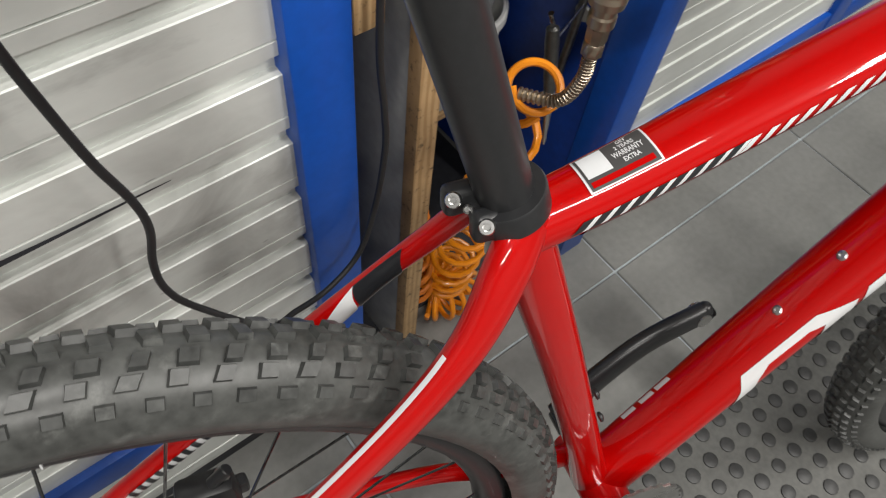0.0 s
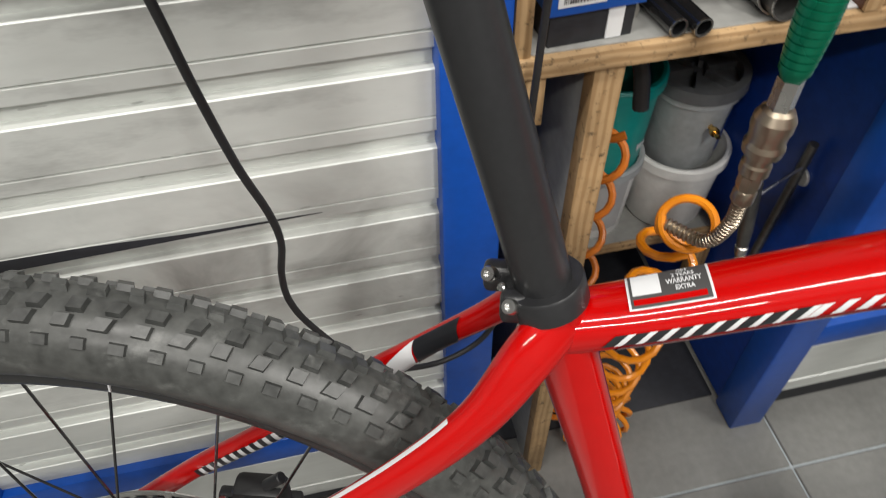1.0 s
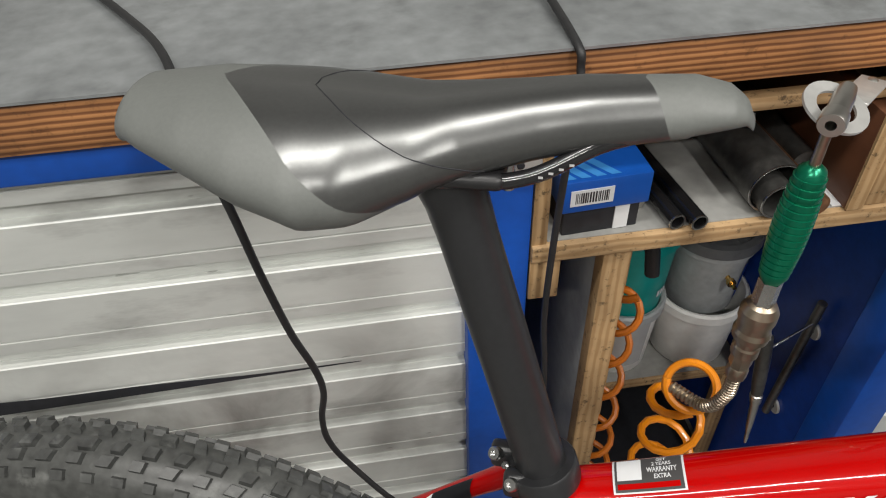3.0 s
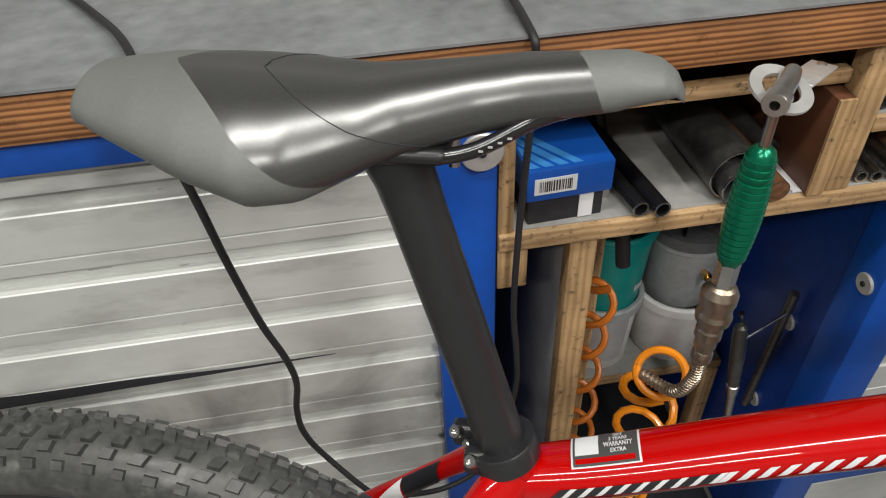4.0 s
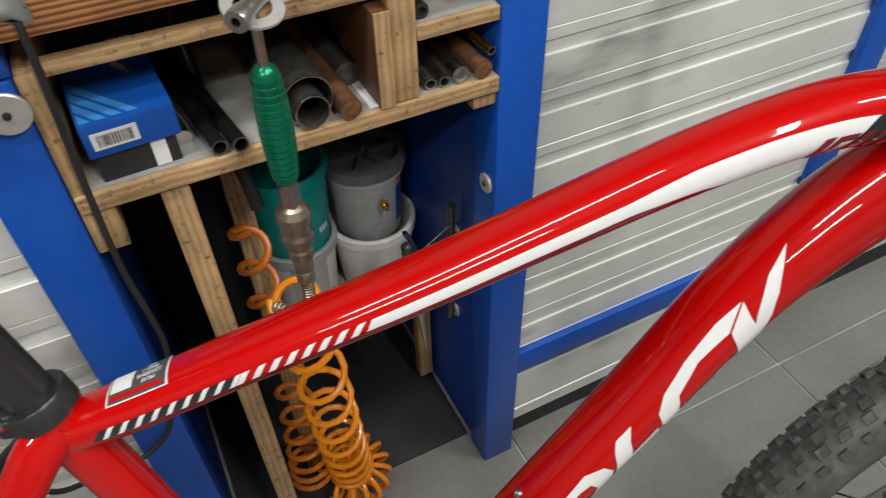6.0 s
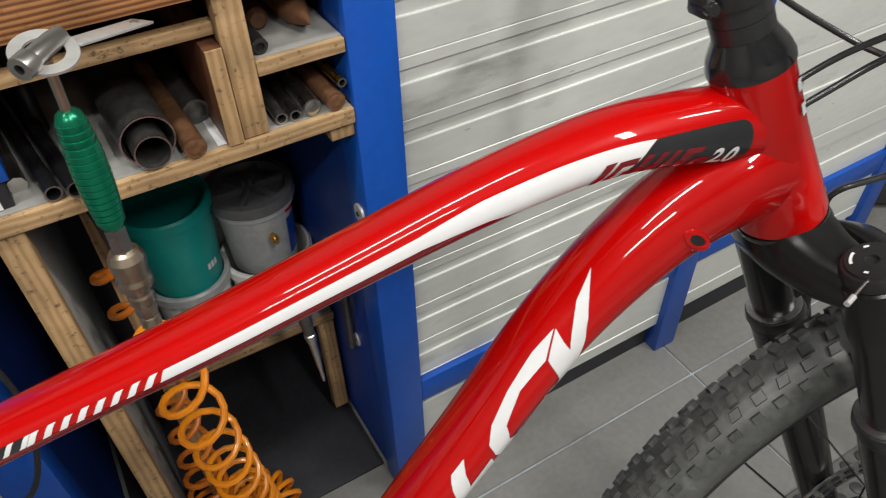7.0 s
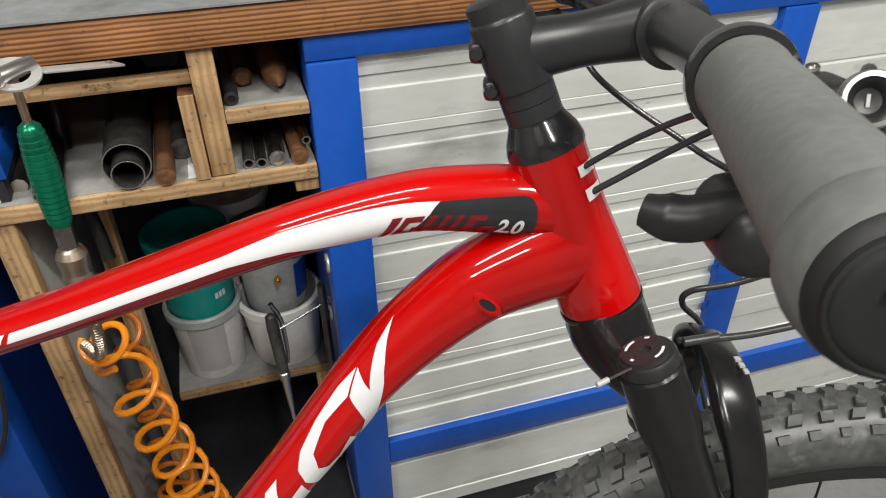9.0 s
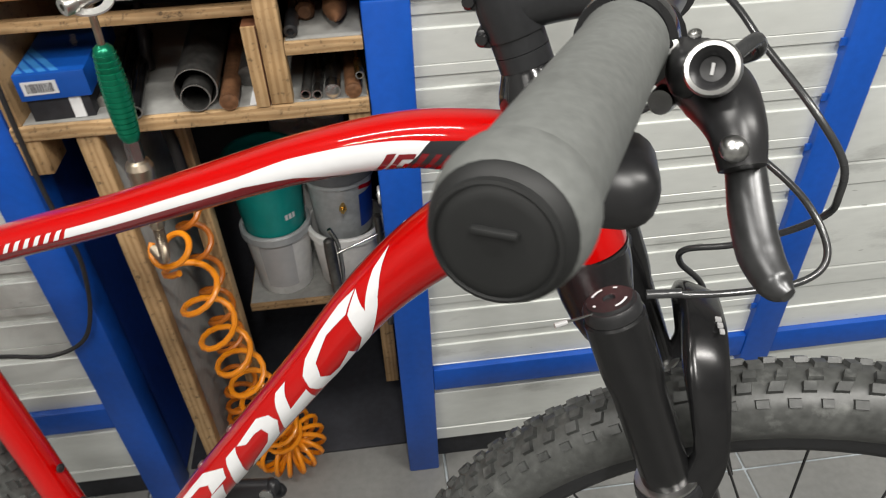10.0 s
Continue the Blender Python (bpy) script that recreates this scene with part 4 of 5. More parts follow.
for sg in (-1, 1):
    kt = 1.0 if sg < 0 else 0.72
    stay = Tube([(-0.394, sg * 0.008, 0.738 + 0.004 * (sg > 0), 0.010, 0.015), (-0.409, sg * 0.021, 0.722 + 0.006 * (sg > 0), 0.0095 * kt, 0.0145 * kt), (-0.432, sg * 0.034, 0.688 + 0.008 * (sg > 0), 0.0085 * kt, 0.0125 * kt), (-0.465, sg * 0.043, 0.654 + 0.008 * (sg > 0), 0.0078 * kt, 0.0115 * kt),
                 (-0.517, sg * 0.050, 0.606 + 0.004 * (sg > 0), 0.0074, 0.0108), (-0.59, sg * 0.056, 0.540, 0.0070, 0.0100), (-0.665, sg * 0.062, 0.474, 0.0068, 0.0095), (-0.728, sg * 0.066, 0.412, 0.0065, 0.0105)], 8)
    st = part("seat_stay", stay.mesh(20), RED, frame_ob)
    if sg < 0:
        wl = bmesh.new()
        stay.decal([(-0.560, 74), (-0.440, 74), (-0.440, 92), (-0.560, 92)], wl, 20, 3)
        part("stay_line", wl, WHITE, frame_ob, "thin white line")
    bk = bmesh.new()
    inner = 180 if sg < 0 else 0
    if sg > 0:
        wb = bmesh.new()
        stay.decal([(-0.668, -70), (-0.512, -70), (-0.508, 8), (-0.664, 8)], wb, 30, 6, 0.0004)
        stay.decal([(-0.506, -70), (-0.480, -45), (-0.470, 75), (-0.500, 8)], wb, 6, 8, 0.0006)
        part("stay_field", wb, WHITE, frame_ob, "white field on the inner stay")
        for k in range(19):
            x = -0.668 + k * 0.0080
            stay.decal([(x, -72), (x + 0.0042, -72), (x + 0.0078, 12), (x + 0.0036, 12)], bk, 3, 6, 0.0008)
        part("stay_stripes", bk, BLACKV, frame_ob, "black slanted stripes")
        bk2 = bmesh.new()
        stay.decal([(-0.478, -45), (-0.452, -45), (-0.440, 75), (-0.470, 75)], bk2, 6, 8, 0.0007)
        part("stay_band", bk2, BLACKV, frame_ob, "black band")
    else:
        bk.free()
    cs = Tube([(-0.285, sg * 0.028, 0.326, 0.010, 0.014), (-0.36, sg * 0.036, 0.334, 0.0085, 0.0125), (-0.45, sg * 0.052, 0.346, 0.008, 0.0105), (-0.70, sg * 0.066, 0.372, 0.007, 0.010)], 8)
    part("chain_stay", cs.mesh(18), RED, frame_ob)
    part("dropout", lathe([(0.022, -0.0035), (0.022, 0.0035)], 20, pose(-0.712, sg * 0.067, 0.385, 90)), RED, frame_ob)
# cable ports and bottle bolts
pp = down_tube.at(down_tube.ux(0.112), radians(-8), -0.0012)
port_m = Matrix.Translation(pp) @ pose(0, 0, 0, 90, 0, 0) @ pose(0, 0, 0, 0, 0, -40) @ Matrix.Diagonal((1.5, 0.75, 1, 1))
part("cable_port", lathe([(0.0034, 0.0), (0.0078, 0.0008), (0.0070, 0.0024), (0.0045, 0.0028), (0.0034, 0.0)], 18, port_m, caps=False), RED, frame_ob)
part("port_hole", lathe([(0.0044, 0.0), (0.0044, 0.0019)], 14, port_m), DARK, frame_ob)
for x in (-0.1291, -0.0917):
    p = down_tube.at(down_tube.ux(x), radians(90), -0.0005)
    q = down_tube.at(down_tube.ux(x), radians(90), 0.02)
    part("bottle_bolt", lathe([(0.0040, 0), (0.0042, 0.0012), (0.0028, 0.0024), (0.0018, 0.0024), (0.0016, 0.001)], 14, along(p, q)), STEEL, frame_ob, "small steel bolt")
gm = Matrix.Translation((-0.4125, -0.0085, 0.728)) @ pose(0, 0, 0, 0, -72, 35) @ Matrix.Diagonal((2.0, 1, 1, 1))
part("cable_grommet", lathe([(0.0038, 0.0), (0.0034, 0.0015), (0.0018, 0.0022)], 16, gm), SILVERV, frame_ob, "small grey cable grommet")
for z in (0.455, 0.50):
    x = -0.30 - (z - 0.42) * 0.28 + 0.018
    part("bottle_bolt", lathe([(0.0045, 0), (0.0045, 0.002), (0.002, 0.0035)], 12, along((x, 0, z), (x + 0.02, 0, z + 0.004))), BLACK, frame_ob)

# top tube graphics
g = bmesh.new()
for c in ([(-0.204, -10), (-0.05, -10), (-0.05, 13), (-0.198, 11)], [(-0.05, -10), (-0.012, -21), (-0.012, 21), (-0.05, 13)], [(-0.012, -21), (0.022, -51), (0.028, 20), (-0.012, 21)],
          [(0.022, -51), (0.0595, -57), (0.0857, 14), (0.028, 20)]):
    top_tube.decal(c, g, 16, 8)
part("white_sweep", g, WHITE, frame_ob, "white sweep graphic")
# darker red around the lower flank, below the stripes and white sweep
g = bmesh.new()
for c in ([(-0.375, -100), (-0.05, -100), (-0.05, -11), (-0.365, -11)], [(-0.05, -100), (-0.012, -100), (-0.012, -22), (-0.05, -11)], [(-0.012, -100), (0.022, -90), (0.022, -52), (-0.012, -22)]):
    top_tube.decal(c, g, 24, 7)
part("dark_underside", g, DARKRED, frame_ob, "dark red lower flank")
g, gs = bmesh.new(), bmesh.new()
for k in range(17):
    x = -0.374 + k * 0.0100
    w = 0.0060 if k < 9 else 0.0046
    top_tube.decal([(x, -10), (x + w, -10), (x + w + 0.008, 12), (x + 0.008, 12)], g if k < 9 else gs, 4, 4, 0.0006)
    if k < 9:
        top_tube.decal([(x + w, -10), (x + 0.0096, -10), (x + 0.0176, 12), (x + w + 0.008, 12)], gs, 4, 4, 0.0006)
part("slash_stripes", g, BLACKV, frame_ob, "black slanted stripes")
part("slash_stripes", gs, WHITE, frame_ob, "white slanted stripes")
panel_end = [(0.1335 + 0.0105 * math.cos(a) + 0.002 * math.sin(a), -16 + 40 * math.sin(a)) for a in np.linspace(-math.pi / 2, math.pi / 2, 11)]
g = patch(top_tube, [(0.0597, -56)] + panel_end + [(0.0857, 14)], bmesh.new(), 0.0008)
part("model_panel", g, BLACKV, frame_ob, "black panel with rounded end")
for shape in ([(0.0419, -51), (0.0474, -51), (0.0626, -4), (0.0562, -4)],
              [(0.0498, -52), (0.0634, -52), (0.0703, -29), (0.0663, -29), (0.0632, -41), (0.0582, -41), (0.0655, -17), (0.0735, -17), (0.0762, -6), (0.0642, -6)],
              [(0.0670, -52), (0.0712, -52), (0.0850, -5), (0.0800, -5)], [(0.0765, -52), (0.0800, -52), (0.0935, -5), (0.0895, -5)],
              [(0.0850, -52), (0.0885, -52), (0.1010, -5), (0.0972, -5)], [(0.0945, -52), (0.0985, -52), (0.1080, -14), (0.1130, -14), (0.1152, -5), (0.1040, -5)],
              [(0.1040, -52), (0.1135, -52), (0.1160, -42), (0.1100, -42), (0.1125, -32), (0.1180, -32), (0.1195, -25), (0.1098, -25)]):
    part("model_mark", patch(top_tube, shape, bmesh.new(), 0.0011), DARKRED, frame_ob, "dark red slanted bar")
ob = built_text("2.0", 0.0135, WHITE, frame_ob, Matrix(), "number_lettering", 0.0004)
for v in ob.data.vertices:
    v.co = top_tube.at(top_tube.ux(0.1265 + v.co.x * 0.95 + v.co.y * 0.40), radians(-40) + v.co.y / 0.0185, 0.0013)

# down tube graphics: bold white slanted shapes
for shape in ([(-0.170, 12), (-0.163, 46), (-0.118, 44), (-0.1007, 10), (-0.106, -8), (-0.1239, -9), (-0.119, 10), (-0.126, 24), (-0.150, 26), (-0.159, 8), (-0.185, -60), (-0.197, -60)],
              [(-0.126, -10), (-0.112, -12), (-0.128, -60), (-0.142, -60)],
              [(-0.0937, 20), (-0.0827, 20), (-0.1014, -62), (-0.1149, -62)],
              [(-0.0815, 18), (-0.0576, 26), (-0.0492, 9), (-0.0486, -10), (-0.0602, -45), (-0.0769, -60), (-0.0975, -62), (-0.0872, -44), (-0.0673, -30), (-0.0602, -14), (-0.0600, 2), (-0.066, 6), (-0.0756, 4)],
              [(-0.0261, 30), (-0.0357, 30), (-0.0389, 20), (-0.0557, -48), (-0.0261, -51), (-0.0209, -12), (-0.0377, -16), (-0.0319, 9)],
              [(0.0402, 42), (0.0273, 45), (0.0087, 39), (-0.0068, 26), (-0.0151, 7), (-0.019, -15), (-0.019, -49), (-0.0081, -61), (0.010, -53), (0.0112, -30), (-0.0015, -44), (-0.0080, -38), (-0.0098, -18), (-0.0040, 4), (0.0119, 22), (0.0280, 19)],
              [(0.0692, 62), (0.0524, 12), (0.0203, -58), (0.0067, -66), (0.0216, -32), (0.0286, 16), (0.0409, 40), (0.037, 0), (0.055, 44)]):
    part("tube_graphic", patch(down_tube, shape, bmesh.new()), WHITE, frame_ob, "bold white slanted shape")
g = bmesh.new()
for x in (-0.231, -0.217, -0.205):
    down_tube.decal([(x, 138), (x + 0.010, 138), (x + 0.012, 122), (x + 0.002, 122)], g, 3, 3)
part("tube_graphic", g, WHITE, frame_ob, "small white bars")

# warranty sticker
stk = bmesh.new()
top_tube.decal([(-0.3575, 55), (-0.3183, 55), (-0.3183, 125), (-0.3575, 125)], stk, 10, 12, 0.0007)
sticker = part("sticker", stk, WHITE, frame_ob, "white-edged warranty sticker")
g = bmesh.new()
top_tube.decal([(-0.3563, 58), (-0.3195, 58), (-0.3195, 122), (-0.3563, 122)], g, 10, 12, 0.0010)
part("sticker_field", g, material("sticker_grey", (0.07, 0.068, 0.068), 0.4, vary=0.05), frame_ob)
g = bmesh.new()
top_tube.decal([(-0.3550, 79), (-0.3415, 79), (-0.3415, 118), (-0.3550, 118)], g, 4, 8, 0.0013)
part("sticker_square", g, PAPER, frame_ob, "plain white square")
g = bmesh.new()
top_tube.decal([(-0.3550, 63), (-0.3215, 63), (-0.3215, 73), (-0.3550, 73)], g, 4, 3, 0.0013)
part("sticker_bar", g, RED, frame_ob, "red bar")
for line, ang in (("GET", 113), ("2 YEARS", 103), ("WARRANTY", 93), ("EXTRA", 83)):
    ob = built_text(line, 0.0029, PAPER, frame_ob, Matrix(), "sticker_lettering", 0.00006)
    for v in ob.data.vertices:
        v.co = top_tube.at(top_tube.ux(-0.3305 + v.co.x), radians(ang) + (v.co.y - 0.001) / 0.0165, 0.0014)
g = bmesh.new()
for z, w in ((0.895, 0.014), (0.879, 0.016)):
    c = HT0 + (HT1 - HT0) * ((z - 0.803) / 0.11)
    d = (HT1 - HT0).normalized()
    for k in range(8):
        a0, a1 = radians(-60 + k * 4), radians(-56 + k * 4)
        r = 0.0252
        f = Vector((0.9306, 0, 0.366))
        q = [c + d * e + r * (math.cos(a) * f + math.sin(a) * Vector((0, 1, 0))) for e, a in ((0, a0), (0, a1), (w * 0.5, a1), (w * 0.5, a0))]
        g.faces.new([g.verts.new(p) for p in q])
part("head_marks", g, WHITE, frame_ob, "white marks on the head tube")

# seat post, clamp and saddle
SP0, SPD = Vector((-0.3991, 0, 0.740)), Vector((-0.2885, 0, 0.9575))
post = part("seat_post", lathe([(0.0149, 0), (0.0149, 0.175), (0.0156, 0.196), (0.0180, 0.210), (0.0170, 0.222), (0.010, 0.228)], 36, along(SP0, SP0 + SPD)), BLACK, bike, "matt black seat post")
cl = along(SP0 + SPD * 0.002, SP0 + SPD)
clamp = part("seat_clamp", lathe([(0.0188, 0.0), (0.0212, 0.001), (0.0212, 0.0145), (0.0202, 0.016), (0.0160, 0.016)], 36, cl), BLACK, bike, "black clamp collar with two steel bolts")
for side, ear_lo, ear_hi, bolt in ((-1, (-0.4250, -0.0150, 0.7370), (-0.4060, -0.0035, 0.7550), (-0.4190, -0.0150, 0.7505)),
                                   (1, (-0.4340, 0.0015, 0.7430), (-0.4100, 0.0130, 0.7600), (-0.4300, 0.0012, 0.7570))):
    part("clamp_ear", box(ear_lo, ear_hi, 0.004, seg=3), BLACK, clamp)
    b = Vector(bolt)
    part("clamp_bolt", lathe([(0.0036, -0.003), (0.0040, 0.0), (0.0042, 0.0035), (0.0036, 0.0048), (0.0021, 0.0048), (0.0019, 0.0022)], 18, along(b, b + Vector((-0.006, -0.009, 0.009)))), STEEL, clamp, "steel socket bolt")
part("clamp_pin", lathe([(0.0022, 0), (0.0024, 0.004), (0.0014, 0.005)], 14, along((-0.4230, -0.0015, 0.7505), (-0.4270, -0.0060, 0.7565))), STEEL, clamp, "small steel cross pin")

XT, XN = -0.612, -0.328
HIGH = Matrix.Translation((-0.002, 0.005, -0.005))


def half_width(s):
    return float(np.interp(s, [0, 0.02, 0.06, 0.14, 0.24, 0.33, 0.40, 0.48, 0.57, 0.68, 0.82, 0.91, 0.96, 0.985, 1.0],
                           [0.020, 0.031, 0.039, 0.050, 0.0610, 0.0660, 0.0615, 0.048, 0.035, 0.0265, 0.0215, 0.0190, 0.0160, 0.011, 0.004]))


def crown(s):
    return float(np.interp(s, [0, 0.03, 0.15, 0.3, 0.5, 0.75, 0.91, 0.96, 0.985, 1.0], [0.974, 0.982, 0.986, 0.986, 0.984, 0.993, 0.995, 0.992, 0.987, 0.979]))


def skirt(s):
    return float(np.interp(s, [0, 0.06, 0.2, 0.34, 0.42, 0.52, 0.75, 0.90, 0.96, 1.0], [0.011, 0.016, 0.028, 0.037, 0.035, 0.026, 0.020, 0.016, 0.010, 0.003]))


def saddle_point(s, v):
    """v from -1 (right lower edge) over the crown to 1 (left lower edge)."""
    w, z, k = half_width(s), crown(s), skirt(s)
    a = abs(v)
    th = a * math.pi / 2
    h = 1.08 * k + 0.013 * w / 0.07 + 0.0015
    y = w * math.sin(th) ** 0.80 * (1 - 0.32 * max(0.0, (a - 0.55) / 0.45) ** 2)
    dz = -h * (1 - max(0.0, math.cos(th)) ** 1.25)
    groove = -0.003 * math.exp(-(y / 0.010) ** 2) * max(0.0, 1 - abs(s - 0.52) / 0.38)
    return Vector((XT + (XN - XT) * s, math.copysign(y, v), z + dz + groove))


NV = 48


def rear_seam(v):
    return 0.175 + 0.185 * min(abs(v) / 0.6, 1) + 0.12 * max(0.0, abs(v) - 0.6) / 0.4


def nose_seam(v):
    return 0.835 + 0.045 * abs(v)


def cover(first, last, n):
    bm = bmesh.new()
    rows = []
    for i in range(n + 1):
        row = []
        for j in range(NV + 1):
            v = -1 + 2 * j / NV
            a, b = first(v), last(v)
            row.append(bm.verts.new(saddle_point(a + (b - a) * (i / n) ** (1.35 if a == 0 else 1.0), v)))
        rows.append(row)
    for a, b in zip(rows, rows[1:]):
        for j in range(NV):
            bm.faces.new((a[j], b[j], b[j + 1], a[j + 1]))
    if first(0) == 0:
        bm.faces.new(rows[0])
    if last(0) == 1:
        bm.faces.new(list(reversed(rows[-1])))
    return bm


saddle = part("saddle", cover(rear_seam, nose_seam, 50), SADSATIN, bike, "grey saddle with satin dark middle panel", 60, at=HIGH)
part("rear_panel", cover(lambda v: 0, rear_seam, 40), SADGREY, saddle, "matt grey rear panel", 60)
part("nose_panel", cover(nose_seam, lambda v: 1, 24), SADGREY, saddle, "matt grey nose panel", 60)
NS = 48
grid = [[saddle_point(i / NS, -1), saddle_point(i / NS, 1)] for i in range(NS + 1)]
under = bmesh.new()
rows = [[Vector((p.x, p.y * 0.985, p.z + 0.001)) for p in grid[i]] for i in range(0, NS + 1, 2)]
vv = [[under.verts.new(p) for p in (r[0], (r[0] + r[1]) / 2 + Vector((0, 0, 0.006)), r[1])] for r in rows]
for a, b in zip(vv, vv[1:]):
    for j in (0, 1):
        under.faces.new((a[j], a[j + 1], b[j + 1], b[j]))
part("shell", under, PLASTIC, saddle, "black underside shell")
seam = hose([saddle_point(rear_seam(v) + 0.15, v) + Vector((0, 0, 0.0)) for v in np.linspace(-0.93, 0.93, 40)], 0.0003, 1, 6)
part("seam", seam, DARK, saddle, "fine seam across the cover")
marks = bmesh.new()
for k in range(4):
    s0 = 0.42 + k * 0.072
    q = [saddle_point(s0, 0.40), saddle_point(s0 + 0.050, 0.40), saddle_point(s0 + 0.050, 0.435), saddle_point(s0, 0.435)]
    marks.faces.new([marks.verts.new(p + Vector((0, 0, 0.0009))) for p in q])
part("top_marks", marks, SILVERV, saddle, "short silver marks on the cover")
for sg in (-1, 1):
    rail = hose([(-0.575, sg * 0.012, 0.958), (-0.55, sg * 0.020, 0.953), (-0.51, sg * 0.022, 0.950), (-0.450, sg * 0.022, 0.950), (-0.420, sg * 0.021, 0.954), (-0.392, sg * 0.016, 0.968), (-0.372, sg * 0.010, 0.973)], 0.0038, 8, 10)
    part("rail", rail, GLOSSBLACK, saddle, "dark saddle rail with pale marking")
dash = bmesh.new()
for k in range(4):
    x = -0.416 + k * 0.0042
    box((x, -0.0252, 0.9555 + k * 0.0022), (x + 0.0020, -0.0245, 0.9563 + k * 0.0022), 0, dash)
part("rail_marks", dash, SILVERV, saddle, "pale marking on the rail")
part("rail_clamp", box((-0.490, -0.027, 0.9475), (-0.430, 0.027, 0.9555), 0.0038, seg=3), PLASTIC, saddle)
part("rail_clamp", box((-0.482, -0.018, 0.9560), (-0.424, 0.018, 0.972), 0.005, seg=3), PLASTIC, saddle)
for x in (-0.470, -0.430):
    part("clamp_bolt", rod((x, 0, 0.937), (x, 0, 0.964), 0.003, 12), STEEL, saddle)


# wheels
def wheel(name, x, z, label):
    hub = part(name, lathe([(0.010, -0.055), (0.016, -0.054), (0.016, -0.046), (0.030, -0.036), (0.030, -0.033), (0.016, -0.028), (0.014, 0.0), (0.016, 0.026), (0.030, 0.031), (0.030, 0.034), (0.018, 0.044), (0.010, 0.055)], 32,
                           pose(0, 0, 0, 90)), BLACK, bike, label, at=Matrix.Translation((x, 0, z)) @ Matrix.Scale(0.986, 4))
    ry = pose(0, 0, 0, 90)
    # tyre body
    prof = []
    for k in range(25):
        a = radians(-128 + 256 * k / 24)
        prof.append((0.3385 + 0.0285 * math.cos(a), 0.0285 * math.sin(a)))
    rings = [[ry @ Vector((r * math.cos(t), r * math.sin(t), h)) for r, h in prof] for t in np.linspace(0, 2 * math.pi, 96, endpoint=False)]
    bm = bmesh.new()
    vs = [[bm.verts.new(p) for p in r] for r in rings]
    for a, b in zip(vs, vs[1:] + vs[:1]):
        for j in range(24):
            bm.faces.new((a[j], b[j], b[j + 1], a[j + 1]))
    tyre = part("tyre", bm, RUBBER, hub, "dusty black knobbly tyre", 60)
    rng = random.Random(7)
    kb = bmesh.new()
    N = 104
    rows_ = [(0, 0.0043, 0.0057, 0.0, -0.0062), (0, 0.0043, 0.0057, 0.25, 0.0062), (0, 0.0042, 0.0054, 0.5, -0.0150), (0, 0.0042, 0.0054, 0.5, 0.0150), (0, 0.0036, 0.0050, 0.0, 0.0232), (0, 0.0036, 0.0050, 0.0, -0.0232)]
    for _, hw, hl, ph, off in rows_:
        for i in range(N):
            t = 2 * math.pi * (i + ph) / N
            lat = math.asin(max(-0.97, min(0.97, off / 0.0285)))
            er = Vector((math.cos(t), math.sin(t), 0))
            et = Vector((-math.sin(t), math.cos(t), 0))
            ez = Vector((0, 0, 1))
            nrm = er * math.cos(lat) + ez * math.sin(lat)
            sid = ez * math.cos(lat) - er * math.sin(lat)
            c = er * 0.3385 + nrm * 0.0278
            L, Wd = hl * rng.uniform(0.86, 1.08) * (0.82 if i % 2 and abs(off) < 0.012 else 1.0), hw * rng.uniform(0.9, 1.06)
            hgt = 0.0044 if abs(off) < 0.02 else 0.0030
            skew = 0.0 if abs(off) > 0.02 else (0.28 if off > 0 else -0.28) * (1 if i % 2 else 0.4)
            lo, hi = [], []
            for a, b in ((-1, -1), (1, -1), (1, 1), (-1, 1)):
                lo.append(kb.verts.new(ry @ (c + et * (a * L + b * L * skew) + sid * b * Wd)))
                hi.append(kb.verts.new(ry @ (c + nrm * hgt + et * (a * L * 0.86 + b * L * skew) + sid * b * Wd * 0.86)))
            kb.faces.new(hi)
            for q in range(4):
                kb.faces.new((lo[q], lo[(q + 1) % 4], hi[(q + 1) % 4], hi[q]))
    bmesh.ops.recalc_face_normals(kb, faces=kb.faces)
    tagged(part("tread", kb, KNOB, hub, "rows of dusty rubber tread blocks", 0), kind="stuff")
    rp = [(0.3185, -0.0135), (0.3165, -0.0150), (0.306, -0.0150), (0.2985, -0.0110), (0.2935, -0.004), (0.2935, 0.004), (0.2985, 0.0110), (0.306, 0.0150), (0.3165, 0.0150), (0.3185, 0.0135)]
    rings = [[ry @ Vector((r * math.cos(t), r * math.sin(t), h)) for r, h in rp] for t in np.linspace(0, 2 * math.pi, 96, endpoint=False)]
    bm = bmesh.new()
    vs = [[bm.verts.new(p) for p in r] for r in rings]
    for a, b in zip(vs, vs[1:] + vs[:1]):
        for j in range(9):
            bm.faces.new((a[j], a[j + 1], b[j + 1], b[j]))
    bmesh.ops.recalc_face_normals(bm, faces=bm.faces)
    part("rim", bm, BLACK, hub, "matt black alloy rim", 50)
    for k in range(28):
        t = 2 * math.pi * (k + 0.5) / 28
        sd = -1 if k % 2 else 1
        tw = (0.42 if (k // 2) % 2 else -0.42)
        a = ry @ Vector((0.028 * math.cos(t + tw * 2.2), 0.028 * math.sin(t + tw * 2.2), sd * 0.0335))
        b = ry @ Vector((0.295 * math.cos(t), 0.295 * math.sin(t), sd * 0.003))
        part("spoke", rod(a, b, 0.0011, 6), GLOSSBLACK, hub)
    part("rim_mark", box((-0.0005, -0.0165, 0.306), (0.0005, -0.0150, 0.3165)), PAPER, hub, "thin pale line across the rim", at=pose(0, 0, 0, 0, 8 if x < 0 else 14, 0))
    rt = bmesh.new()
